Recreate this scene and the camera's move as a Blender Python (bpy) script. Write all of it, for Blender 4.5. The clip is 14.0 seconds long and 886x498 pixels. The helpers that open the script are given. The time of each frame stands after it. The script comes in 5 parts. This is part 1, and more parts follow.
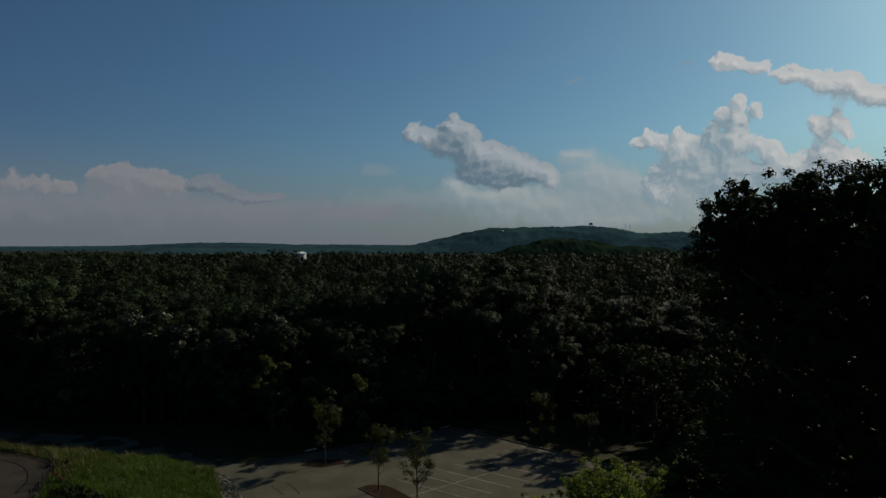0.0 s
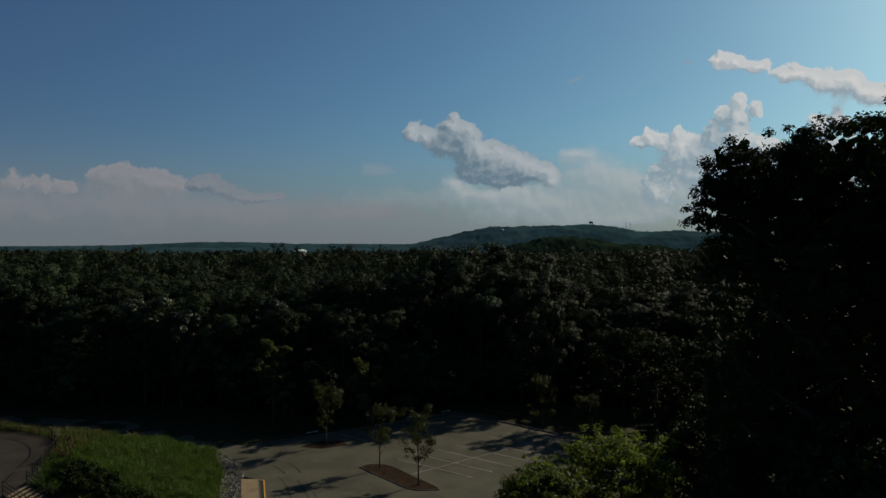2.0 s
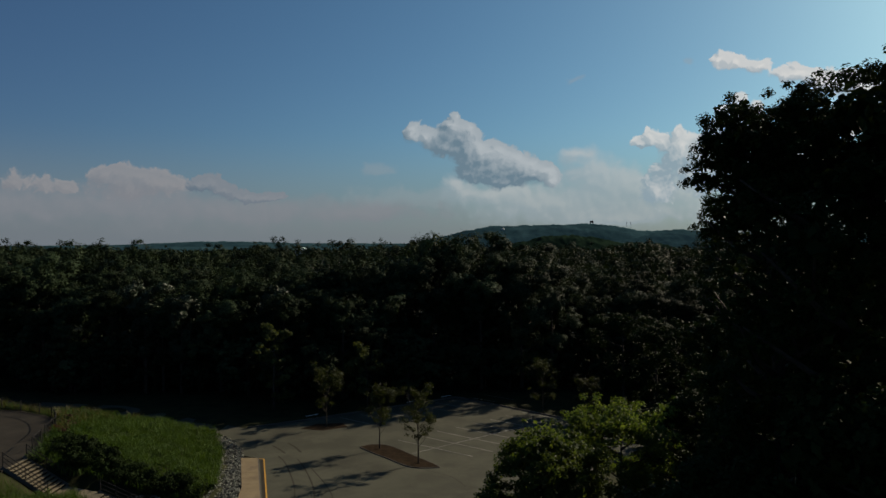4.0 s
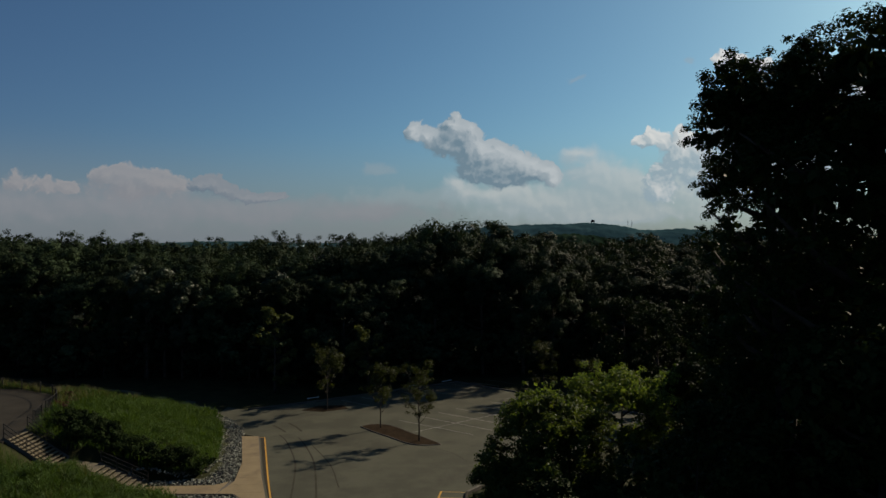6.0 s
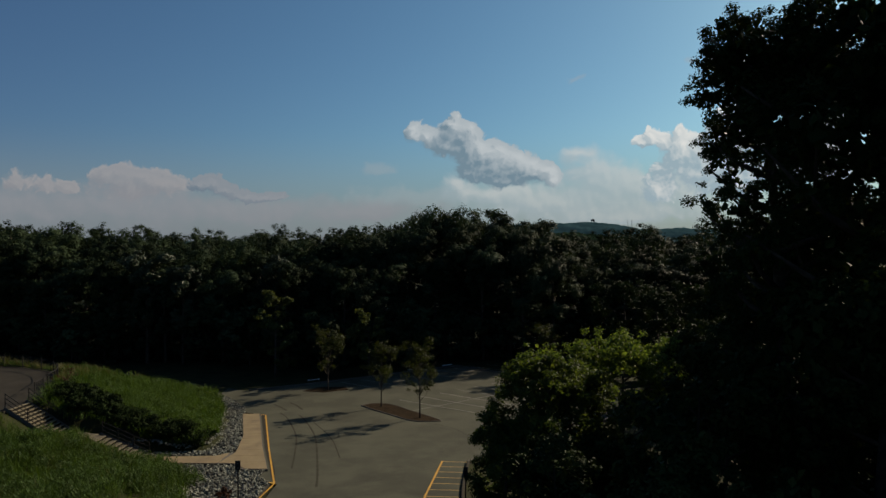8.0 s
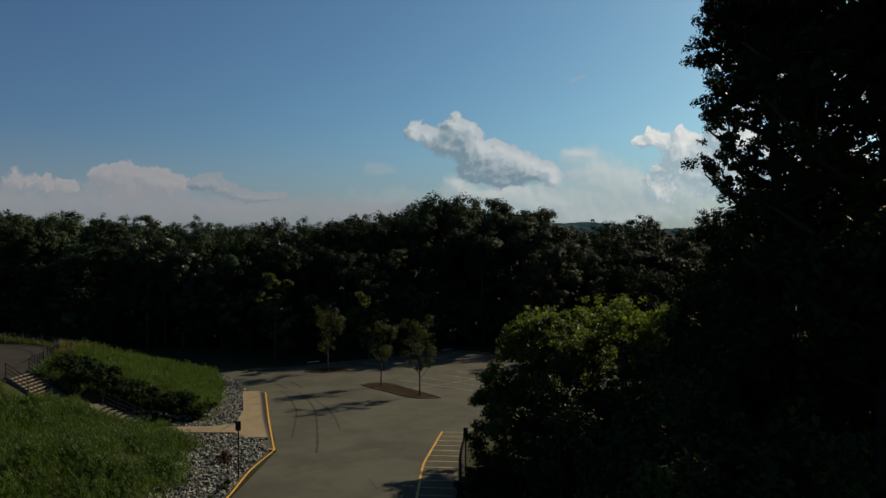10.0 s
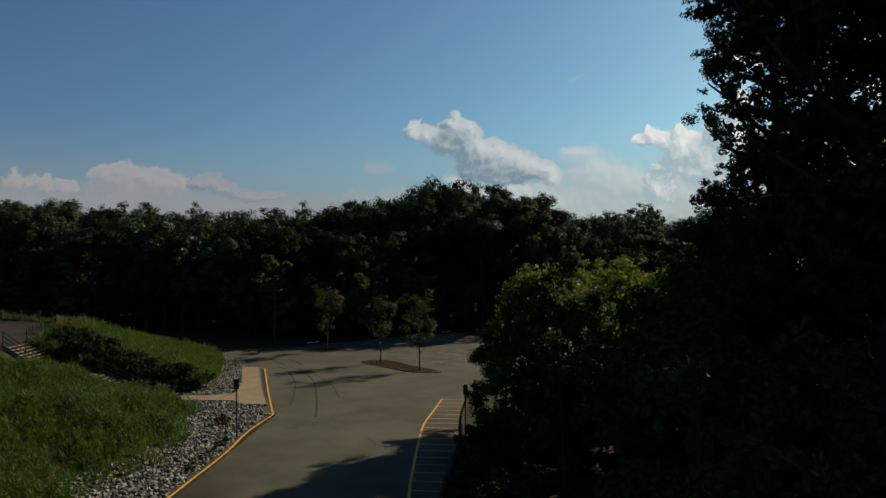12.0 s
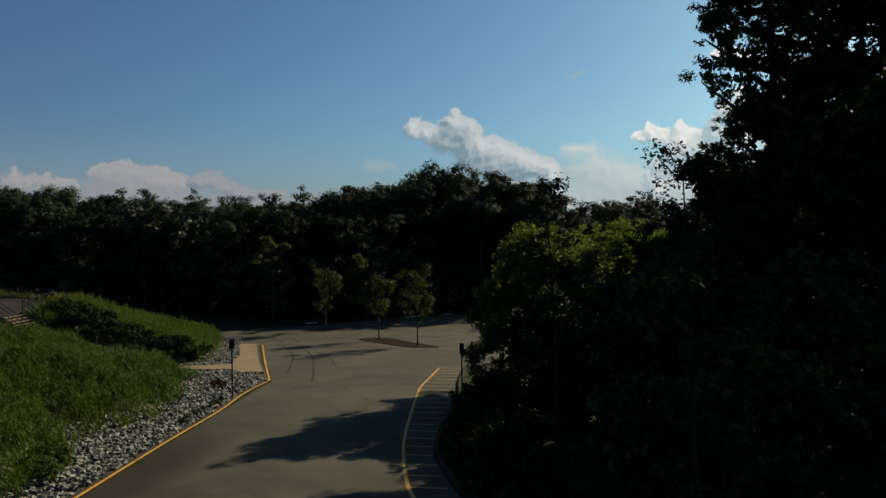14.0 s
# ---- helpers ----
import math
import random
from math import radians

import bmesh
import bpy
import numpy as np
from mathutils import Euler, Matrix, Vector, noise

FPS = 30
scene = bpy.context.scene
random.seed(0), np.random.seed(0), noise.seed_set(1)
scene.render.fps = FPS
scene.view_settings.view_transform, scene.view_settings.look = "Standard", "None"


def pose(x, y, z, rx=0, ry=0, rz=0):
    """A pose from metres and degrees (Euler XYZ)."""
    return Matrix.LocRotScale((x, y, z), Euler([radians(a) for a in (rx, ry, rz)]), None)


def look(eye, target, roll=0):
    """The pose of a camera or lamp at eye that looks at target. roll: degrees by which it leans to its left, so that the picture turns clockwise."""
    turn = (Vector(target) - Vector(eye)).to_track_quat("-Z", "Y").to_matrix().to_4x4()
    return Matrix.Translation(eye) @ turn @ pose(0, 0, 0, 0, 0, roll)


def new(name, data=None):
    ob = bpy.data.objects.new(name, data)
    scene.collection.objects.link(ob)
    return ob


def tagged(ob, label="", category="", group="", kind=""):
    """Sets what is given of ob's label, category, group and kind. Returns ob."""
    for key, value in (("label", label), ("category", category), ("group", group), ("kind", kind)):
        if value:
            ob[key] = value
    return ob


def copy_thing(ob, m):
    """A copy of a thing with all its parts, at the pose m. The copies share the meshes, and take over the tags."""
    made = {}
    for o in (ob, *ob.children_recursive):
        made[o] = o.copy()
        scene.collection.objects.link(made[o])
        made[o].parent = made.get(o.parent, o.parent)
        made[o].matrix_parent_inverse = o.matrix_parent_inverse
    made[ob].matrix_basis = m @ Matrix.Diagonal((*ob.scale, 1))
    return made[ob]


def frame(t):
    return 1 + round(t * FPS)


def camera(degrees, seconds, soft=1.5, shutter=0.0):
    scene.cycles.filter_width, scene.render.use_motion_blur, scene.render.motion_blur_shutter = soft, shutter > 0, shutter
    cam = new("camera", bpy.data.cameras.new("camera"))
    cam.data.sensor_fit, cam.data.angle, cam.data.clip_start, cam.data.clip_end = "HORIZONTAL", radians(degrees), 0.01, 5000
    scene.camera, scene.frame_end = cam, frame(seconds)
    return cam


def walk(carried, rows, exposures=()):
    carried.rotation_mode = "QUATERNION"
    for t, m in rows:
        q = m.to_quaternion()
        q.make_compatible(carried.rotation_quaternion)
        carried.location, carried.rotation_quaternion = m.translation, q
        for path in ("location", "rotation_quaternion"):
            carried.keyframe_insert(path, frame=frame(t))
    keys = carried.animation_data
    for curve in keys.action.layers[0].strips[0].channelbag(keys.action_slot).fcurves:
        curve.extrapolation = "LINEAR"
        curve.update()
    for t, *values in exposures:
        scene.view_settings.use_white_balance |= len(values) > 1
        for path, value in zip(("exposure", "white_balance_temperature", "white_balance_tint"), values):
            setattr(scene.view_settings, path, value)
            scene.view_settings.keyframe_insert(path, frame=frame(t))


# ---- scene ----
cam = camera(66.8, 14.0)
PATH = [
    (0, (-0.076, 0.213, 24.332), (-0.075, 2.213, 24.321), -0.0),
    (0.5, (-0.086, 0.164, 23.821), (-0.086, 2.164, 23.81), -0.0),
    (1, (-0.11, 0.082, 23.395), (-0.11, 2.082, 23.382), -0.0),
    (1.5, (-0.107, 0.08, 22.866), (-0.107, 2.08, 22.854), -0.0),
    (2, (-0.117, 0.072, 22.389), (-0.117, 2.071, 22.376), -0.1),
    (2.5, (-0.127, 0.035, 21.906), (-0.128, 2.035, 21.892), -0.1),
    (3, (-0.109, 0.074, 21.434), (-0.11, 2.074, 21.42), -0.1),
    (5.5, (-0.011, 0.085, 18.932), (-0.015, 2.085, 18.919), -0.2),
    (6, (-0.01, 0.09, 18.436), (-0.015, 2.09, 18.422), -0.2),
    (6.5, (-0.019, 0.089, 17.902), (-0.023, 2.089, 17.889), -0.2),
    (7, (-0.043, 0.104, 17.39), (-0.047, 2.104, 17.377), -0.2),
    (7.5, (-0.057, 0.04, 16.9), (-0.061, 2.04, 16.886), -0.2),
    (8, (-0.087, 0.024, 16.405), (-0.092, 2.024, 16.39), -0.2),
    (10.5, (-0.142, -0.051, 13.832), (-0.146, 1.949, 13.817), -0.0),
    (11, (-0.126, -0.038, 13.272), (-0.129, 1.962, 13.256), -0.1),
    (11.5, (-0.104, 0.062, 12.753), (-0.108, 2.061, 12.736), -0.1),
    (12, (-0.103, 0.186, 12.167), (-0.107, 2.186, 12.149), -0.2),
    (12.5, (-0.091, 0.262, 11.649), (-0.096, 2.262, 11.629), -0.3),
    (13, (-0.072, 0.358, 11.061), (-0.078, 2.357, 11.039), -0.3),
    (13.5, (-0.015, 0.403, 10.503), (-0.019, 2.402, 10.48), -0.3),
    (14, (0.115, 0.353, 10.14), (0.11, 2.353, 10.115), -0.4),
]
walk(cam, [(t, look(eye, target, roll)) for t, eye, target, roll in PATH], [(0, -0.10, 6400, 10), (1.5, 0.03, 6420, 10), (3, 0.14, 6450, 10), (7.5, 0.38, 6620, 10), (11, 0.53, 6740, 10), (14, 0.63, 6800, 10)])

# ---- world, sun and exposure ----
SUN_AZ, SUN_EL = radians(47.5), radians(28.0)   # clockwise from straight ahead (+y); height over the horizon
SUN_DIR = Vector((math.sin(SUN_AZ) * math.cos(SUN_EL), math.cos(SUN_AZ) * math.cos(SUN_EL), math.sin(SUN_EL)))

sun_data = bpy.data.lights.new("sun", "SUN")
sun_data.energy, sun_data.angle, sun_data.color = 4.6, radians(0.5), (1.0, 0.85, 0.64)
sun = new("sun", sun_data)
sun.matrix_world = look(SUN_DIR * 60, (0, 0, 0))


class Nodes:
    """Short hand for building a node tree."""

    def __init__(self, tree):
        self.tree = tree

    def node(self, kind, **values):
        n = self.tree.nodes.new(kind)
        if "operation" in values:
            n.operation = values["operation"]
        if "use_clamp" in values:
            n.use_clamp = values["use_clamp"]
        if "data_type" in values:
            n.data_type, n.blend_type = values["data_type"], values["blend_type"]
        if "interpolation_type" in values:
            n.interpolation_type = values["interpolation_type"]
        if "vector_type" in values:
            n.vector_type = values["vector_type"]
        if "gradient_type" in values:
            n.gradient_type = values["gradient_type"]
        if "sky_type" in values:
            n.sky_type, n.sun_disc = values["sky_type"], values["sun_disc"]
        if "feature" in values:
            n.feature, n.voronoi_dimensions = values["feature"], values["voronoi_dimensions"]
        if "node_tree" in values:
            n.node_tree = values["node_tree"]
        return n

    def link(self, a, b):
        self.tree.links.new(a, b)

    def put(self, socket, value):
        if isinstance(value, bpy.types.NodeSocket):
            self.link(value, socket)
        else:
            socket.default_value = value

    def math(self, op, a, b=0.0, c=0.0, clamp=False):
        n = self.node("ShaderNodeMath", operation=op, use_clamp=clamp)
        for s, v in zip(n.inputs, (a, b, c)):
            self.put(s, v)
        return n.outputs[0]

    def mix(self, fac, a, b, blend="MIX"):
        n = self.node("ShaderNodeMix", data_type="RGBA", blend_type=blend)
        self.put(n.inputs[0], fac)
        for s, v in ((n.inputs[6], a), (n.inputs[7], b)):
            self.put(s, (*v, 1) if isinstance(v, tuple) and len(v) == 3 else v)
        return n.outputs[2]

    def noise(self, vector, scale, detail=4.0, rough=0.55, distortion=0.0):
        n = self.node("ShaderNodeTexNoise")
        if vector is not None:
            self.link(vector, n.inputs["Vector"])
        n.inputs["Scale"].default_value, n.inputs["Detail"].default_value = scale, detail
        n.inputs["Roughness"].default_value, n.inputs["Distortion"].default_value = rough, distortion
        return n.outputs["Fac"]

    def span(self, value, lo, hi, a=0.0, b=1.0, smooth=True):
        n = self.node("ShaderNodeMapRange", interpolation_type="SMOOTHSTEP" if smooth else "LINEAR")
        self.put(n.inputs[0], value)
        for s, v in zip(n.inputs[1:5], (lo, hi, a, b)):
            self.put(s, v)
        return n.outputs[0]


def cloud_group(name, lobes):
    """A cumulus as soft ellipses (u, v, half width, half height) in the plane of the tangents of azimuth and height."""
    tree = bpy.data.node_groups.new(name, "ShaderNodeTree")
    tree.interface.new_socket("P", in_out="INPUT", socket_type="NodeSocketVector")
    tree.interface.new_socket("D", in_out="OUTPUT", socket_type="NodeSocketFloat")
    k = Nodes(tree)
    p, out = k.node("NodeGroupInput").outputs[0], k.node("NodeGroupOutput")
    total = None
    for u, v, a, b in lobes:
        m = k.node("ShaderNodeMapping", vector_type="POINT")
        k.link(p, m.inputs[0])
        a, b = a * 1.12, b * 1.12
        m.inputs["Location"].default_value = (-u / a, -v / b, 0)
        m.inputs["Scale"].default_value = (1 / a, 1 / b, 0)
        ball = k.node("ShaderNodeTexGradient", gradient_type="SPHERICAL")
        k.link(m.outputs[0], ball.inputs[0])
        gap = k.math("SUBTRACT", 1.0, ball.outputs["Fac"])
        total = gap if total is None else k.math("MULTIPLY", total, gap)
    k.link(k.math("POWER", k.math("SUBTRACT", 1.0, total), 1.7), out.inputs[0])
    return tree


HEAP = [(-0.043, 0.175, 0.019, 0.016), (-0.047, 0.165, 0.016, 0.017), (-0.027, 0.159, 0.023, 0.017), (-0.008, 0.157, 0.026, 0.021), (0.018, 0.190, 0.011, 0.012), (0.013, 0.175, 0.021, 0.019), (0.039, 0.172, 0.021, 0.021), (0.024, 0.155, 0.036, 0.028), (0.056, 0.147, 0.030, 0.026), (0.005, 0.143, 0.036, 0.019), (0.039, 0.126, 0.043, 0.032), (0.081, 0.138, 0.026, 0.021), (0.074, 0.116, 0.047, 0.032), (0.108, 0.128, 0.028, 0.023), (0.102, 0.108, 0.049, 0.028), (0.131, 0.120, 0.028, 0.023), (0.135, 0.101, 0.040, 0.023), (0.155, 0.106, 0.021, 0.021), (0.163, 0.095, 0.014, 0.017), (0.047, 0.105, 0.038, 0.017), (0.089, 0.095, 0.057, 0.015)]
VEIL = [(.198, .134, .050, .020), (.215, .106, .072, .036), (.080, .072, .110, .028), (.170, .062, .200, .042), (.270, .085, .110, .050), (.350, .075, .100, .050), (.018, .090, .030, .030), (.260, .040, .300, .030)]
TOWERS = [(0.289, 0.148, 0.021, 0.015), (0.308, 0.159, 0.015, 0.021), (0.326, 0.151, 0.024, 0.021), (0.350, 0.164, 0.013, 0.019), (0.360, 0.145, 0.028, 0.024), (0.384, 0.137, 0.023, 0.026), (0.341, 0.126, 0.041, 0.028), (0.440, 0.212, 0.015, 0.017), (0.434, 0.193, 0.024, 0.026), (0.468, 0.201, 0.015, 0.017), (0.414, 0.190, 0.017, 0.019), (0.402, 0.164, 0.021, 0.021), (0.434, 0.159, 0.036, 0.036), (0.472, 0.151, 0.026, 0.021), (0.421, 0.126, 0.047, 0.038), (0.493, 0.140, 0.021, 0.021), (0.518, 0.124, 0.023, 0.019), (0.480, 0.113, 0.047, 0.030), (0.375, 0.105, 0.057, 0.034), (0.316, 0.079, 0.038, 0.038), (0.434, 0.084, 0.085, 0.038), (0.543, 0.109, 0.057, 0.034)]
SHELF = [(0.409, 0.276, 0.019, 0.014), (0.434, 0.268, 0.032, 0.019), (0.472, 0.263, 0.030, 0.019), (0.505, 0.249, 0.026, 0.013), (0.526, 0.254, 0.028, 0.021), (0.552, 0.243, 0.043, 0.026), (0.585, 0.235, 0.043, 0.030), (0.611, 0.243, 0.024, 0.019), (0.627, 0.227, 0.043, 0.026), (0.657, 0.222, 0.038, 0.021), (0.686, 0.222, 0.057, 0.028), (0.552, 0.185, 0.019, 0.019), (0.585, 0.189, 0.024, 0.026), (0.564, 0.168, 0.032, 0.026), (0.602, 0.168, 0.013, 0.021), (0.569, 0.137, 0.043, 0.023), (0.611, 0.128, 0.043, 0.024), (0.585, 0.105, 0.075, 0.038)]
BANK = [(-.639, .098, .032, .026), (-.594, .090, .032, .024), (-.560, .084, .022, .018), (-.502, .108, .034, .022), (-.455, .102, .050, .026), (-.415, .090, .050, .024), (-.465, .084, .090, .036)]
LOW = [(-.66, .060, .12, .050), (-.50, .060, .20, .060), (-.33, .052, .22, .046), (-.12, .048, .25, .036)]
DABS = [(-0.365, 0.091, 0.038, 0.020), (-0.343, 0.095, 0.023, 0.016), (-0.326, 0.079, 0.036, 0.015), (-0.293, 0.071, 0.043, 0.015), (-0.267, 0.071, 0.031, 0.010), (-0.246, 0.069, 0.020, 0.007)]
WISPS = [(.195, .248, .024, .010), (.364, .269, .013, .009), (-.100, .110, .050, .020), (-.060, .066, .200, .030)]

world = bpy.data.worlds.new("sky")
scene.world = world
world.use_nodes = True
world.node_tree.nodes.clear()
w = Nodes(world.node_tree)
sky = w.node("ShaderNodeTexSky", sky_type="NISHITA", sun_disc=False)
sky.sun_elevation, sky.sun_rotation = SUN_EL, SUN_AZ
sky.air_density, sky.dust_density, sky.ozone_density, sky.altitude = 1.0, 1.0, 2.5, 150
way = w.node("ShaderNodeTexCoord").outputs["Generated"]
xyz = w.node("ShaderNodeSeparateXYZ")
w.link(way, xyz.inputs[0])
ahead = w.math("MAXIMUM", xyz.outputs[1], 0.02)
uv = w.node("ShaderNodeCombineXYZ")
w.link(w.math("DIVIDE", xyz.outputs[0], ahead), uv.inputs[0])
w.link(w.math("DIVIDE", xyz.outputs[2], ahead), uv.inputs[1])
front = w.span(xyz.outputs[1], 0.25, 0.5)


def puffed(vector, scale, amount):
    """The plane's point pushed about by billows, so that the outlines curl."""
    curl = w.node("ShaderNodeTexNoise")
    w.link(vector, curl.inputs["Vector"])
    curl.inputs["Scale"].default_value, curl.inputs["Detail"].default_value, curl.inputs["Roughness"].default_value = scale, 3.0, 0.5
    c = w.node("ShaderNodeVectorMath", operation="SUBTRACT")
    w.link(curl.outputs["Color"], c.inputs[0])
    c.inputs[1].default_value = (0.5, 0.5, 0.5)
    s = w.node("ShaderNodeVectorMath", operation="MULTIPLY_ADD")
    w.link(c.outputs[0], s.inputs[0])
    s.inputs[1].default_value = (amount, amount, 0)
    w.link(vector, s.inputs[2])
    return s.outputs[0]


def shifted(vector, du, dv):
    s = w.node("ShaderNodeVectorMath", operation="ADD")
    w.link(vector, s.inputs[0])
    s.inputs[1].default_value = (du, dv, 0)
    return s.outputs[0]


def billows(vector, scale):
    """Rounded puffs with finer curls on them, about 0.7 on average."""
    n = w.node("ShaderNodeTexVoronoi", feature="SMOOTH_F1", voronoi_dimensions="2D")
    w.link(vector, n.inputs["Vector"])
    n.inputs["Scale"].default_value, n.inputs["Smoothness"].default_value = scale, 1.0
    fine = w.node("ShaderNodeTexVoronoi", feature="SMOOTH_F1", voronoi_dimensions="2D")
    w.link(vector, fine.inputs["Vector"])
    fine.inputs["Scale"].default_value, fine.inputs["Smoothness"].default_value = scale * 2.7, 1.0
    lump = w.math("ADD", w.math("MULTIPLY", n.outputs["Distance"], -0.60), w.math("MULTIPLY", fine.outputs["Distance"], -0.46))
    curl = w.math("MULTIPLY", w.noise(vector, scale * 1.6, 4, 0.5), 0.45)
    return w.math("ADD", w.math("ADD", lump, curl), 0.90)


def cloud(base, name, lobes, lit, shade, soft, dense, scale, rim, gain=1.0):
    """The sky colour with one bank of cloud over it, bright on the side of the sun, grey on the other."""
    tree = cloud_group(name, lobes)

    def form(vector):
        g = w.node("ShaderNodeGroup", node_tree=tree)
        w.link(vector, g.inputs[0])
        return g.outputs[0]

    def density(du, dv):
        q = puffed(puffed(shifted(uv.outputs[0], du, dv), scale * 0.5, 0.026), scale * 1.7, 0.015)
        g = form(q)
        return q, g, w.math("ADD", g, w.math("MULTIPLY", w.math("MULTIPLY", w.math("SUBTRACT", billows(q, scale), 0.70), 0.62), w.span(g, 0.0, 0.22)))

    (q, whole, here), (_, _, sunward) = density(0, 0), density(0.006, 0.007)
    under = w.span(w.math("SUBTRACT", form(shifted(q, 0.0, 0.016)), whole), 0.0, 0.5, soft, soft + 0.55)
    cover = w.span(here, 0.13, w.math("ADD", under, 0.13))
    relief = w.span(w.math("SUBTRACT", here, sunward), -0.12, 0.17, -0.42, 0.58, smooth=False)
    bright_side = w.span(w.math("SUBTRACT", whole, form(shifted(q, 0.016, 0.022))), 0.0, 0.95, smooth=False)
    edge = w.math("ADD", rim, w.span(whole, 0.14, 0.66, 1.0 - rim, 0.0))
    light = w.math("MULTIPLY", w.math("ADD", w.math("ADD", w.math("MULTIPLY", bright_side, 0.54), 0.08), w.math("MULTIPLY", relief, 0.28)), edge, clamp=True)
    tone = w.mix(w.math("MULTIPLY", light, gain, clamp=True), shade, lit)
    return w.mix(w.math("MULTIPLY", w.math("MULTIPLY", cover, dense), front), base, tone)


SKY = 0.072                       # strength of the sky
sunward_way = w.node("ShaderNodeVectorMath", operation="DOT_PRODUCT")
w.link(way, sunward_way.inputs[0])
sunward_way.inputs[1].default_value = SUN_DIR
aureole = w.span(sunward_way.outputs["Value"], 0.2, 0.95, smooth=False)
tint = w.mix(1.0, sky.outputs[0], w.mix(aureole, (0.545, 0.745, 0.935), (0.68, 1.05, 1.11)), "MULTIPLY")
scaled = w.node("ShaderNodeVectorMath", operation="SCALE")
w.link(tint, scaled.inputs[0])
scaled.inputs["Scale"].default_value = SKY
colour = scaled.outputs[0]
low = w.span(xyz.outputs[2], -0.02, 0.17, 0.85, 0.0)
colour = w.mix(low, colour, (0.232, 0.262, 0.302))
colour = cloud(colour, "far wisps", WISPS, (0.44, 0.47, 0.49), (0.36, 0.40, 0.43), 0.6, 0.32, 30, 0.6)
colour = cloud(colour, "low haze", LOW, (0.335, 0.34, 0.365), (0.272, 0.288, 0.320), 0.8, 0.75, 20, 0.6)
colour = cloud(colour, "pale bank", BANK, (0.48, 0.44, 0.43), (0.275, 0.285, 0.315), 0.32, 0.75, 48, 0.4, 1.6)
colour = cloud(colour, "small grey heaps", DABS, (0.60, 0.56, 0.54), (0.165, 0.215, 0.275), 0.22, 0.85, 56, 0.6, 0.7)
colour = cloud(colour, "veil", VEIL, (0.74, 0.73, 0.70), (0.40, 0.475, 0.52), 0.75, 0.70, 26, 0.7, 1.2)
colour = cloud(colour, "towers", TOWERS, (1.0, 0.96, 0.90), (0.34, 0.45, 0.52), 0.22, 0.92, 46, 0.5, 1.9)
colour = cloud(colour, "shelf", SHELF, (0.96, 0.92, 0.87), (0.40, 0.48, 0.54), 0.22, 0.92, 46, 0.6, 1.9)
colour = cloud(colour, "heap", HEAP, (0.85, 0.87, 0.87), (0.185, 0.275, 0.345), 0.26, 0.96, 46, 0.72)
bg = w.node("ShaderNodeBackground")
w.link(colour, bg.inputs[0])
bg.inputs[1].default_value = 0.667
w.link(bg.outputs[0], w.node("ShaderNodeOutputWorld").inputs[0])
world.cycles.sampling_method = "MANUAL"
world.cycles.sample_map_resolution = 512


# ---- materials ----
def material(name, rough=0.8, spec=0.3):
    m = bpy.data.materials.new(name)
    m.use_nodes = True
    k = Nodes(m.node_tree)
    bsdf = m.node_tree.nodes["Principled BSDF"]
    bsdf.inputs["Roughness"].default_value = rough
    bsdf.inputs["Specular IOR Level"].default_value = spec
    return m, k, bsdf


def mottled(name, a, b, scale, rough=0.85, fine=None, bump=0.0, spec=0.3, stain=None, stain_scale=0.25):
    """Two tones blended by noise at two scales, with fine relief and, if given, stains."""
    m, k, bsdf = material(name, rough, spec)
    where = k.node("ShaderNodeNewGeometry").outputs["Position"]
    big = k.span(k.noise(where, scale, 5), 0.35, 0.65)
    tone = k.mix(big, a, b)
    grain = k.noise(where, fine or scale * 14, 3, 0.7)
    tone = k.mix(0.5, tone, k.mix(grain, (0.25, 0.25, 0.25), (1.0, 1.0, 1.0)), "OVERLAY")
    if stain:
        tone = k.mix(k.math("MULTIPLY", k.span(k.noise(where, stain_scale, 6, 0.65, 0.4), 0.52, 0.72), 0.75), tone, stain)
    k.link(tone, bsdf.inputs["Base Color"])
    if bump:
        n = k.node("ShaderNodeBump")
        n.inputs["Strength"].default_value, n.inputs["Distance"].default_value = 0.6, bump
        k.link(grain, n.inputs["Height"])
        k.link(n.outputs[0], bsdf.inputs["Normal"])
    return m


def leafy(name, dark, light, through_it=0.35, rough=0.45, gloss=0.4, uneven=0.12):
    """Leaves: each one its own tone, light passing through them, a waxy shine."""
    m, k, bsdf = material(name, rough, gloss)
    one = k.node("ShaderNodeNewGeometry").outputs["Random Per Island"]
    tree_tone = k.node("ShaderNodeObjectInfo").outputs["Random"]
    tone = k.mix(one, dark, light)
    tone = k.mix(k.math("MULTIPLY", tree_tone, 0.3 + uneven), tone, k.mix(one, tuple(c * 0.5 for c in dark), tuple(c * 0.6 for c in light)))
    stand = k.span(k.noise(k.node("ShaderNodeNewGeometry").outputs["Position"], 0.11, 2, 0.5), 0.36, 0.64, 1.0 - uneven, 1.0 + uneven * 1.3)
    grown = k.node("ShaderNodeVectorMath", operation="SCALE")
    k.link(tone, grown.inputs[0])
    k.link(stand, grown.inputs["Scale"])
    tone = grown.outputs[0]
    k.link(tone, bsdf.inputs["Base Color"])
    glow = k.node("ShaderNodeBsdfTranslucent")
    k.link(k.mix(1.0, tone, (1.5, 1.35, 0.5), "MULTIPLY"), glow.inputs[0])
    both = k.node("ShaderNodeMixShader")
    both.inputs[0].default_value = through_it
    k.link(bsdf.outputs[0], both.inputs[1])
    k.link(glow.outputs[0], both.inputs[2])
    k.link(both.outputs[0], m.node_tree.nodes["Material Output"].inputs["Surface"])
    return m


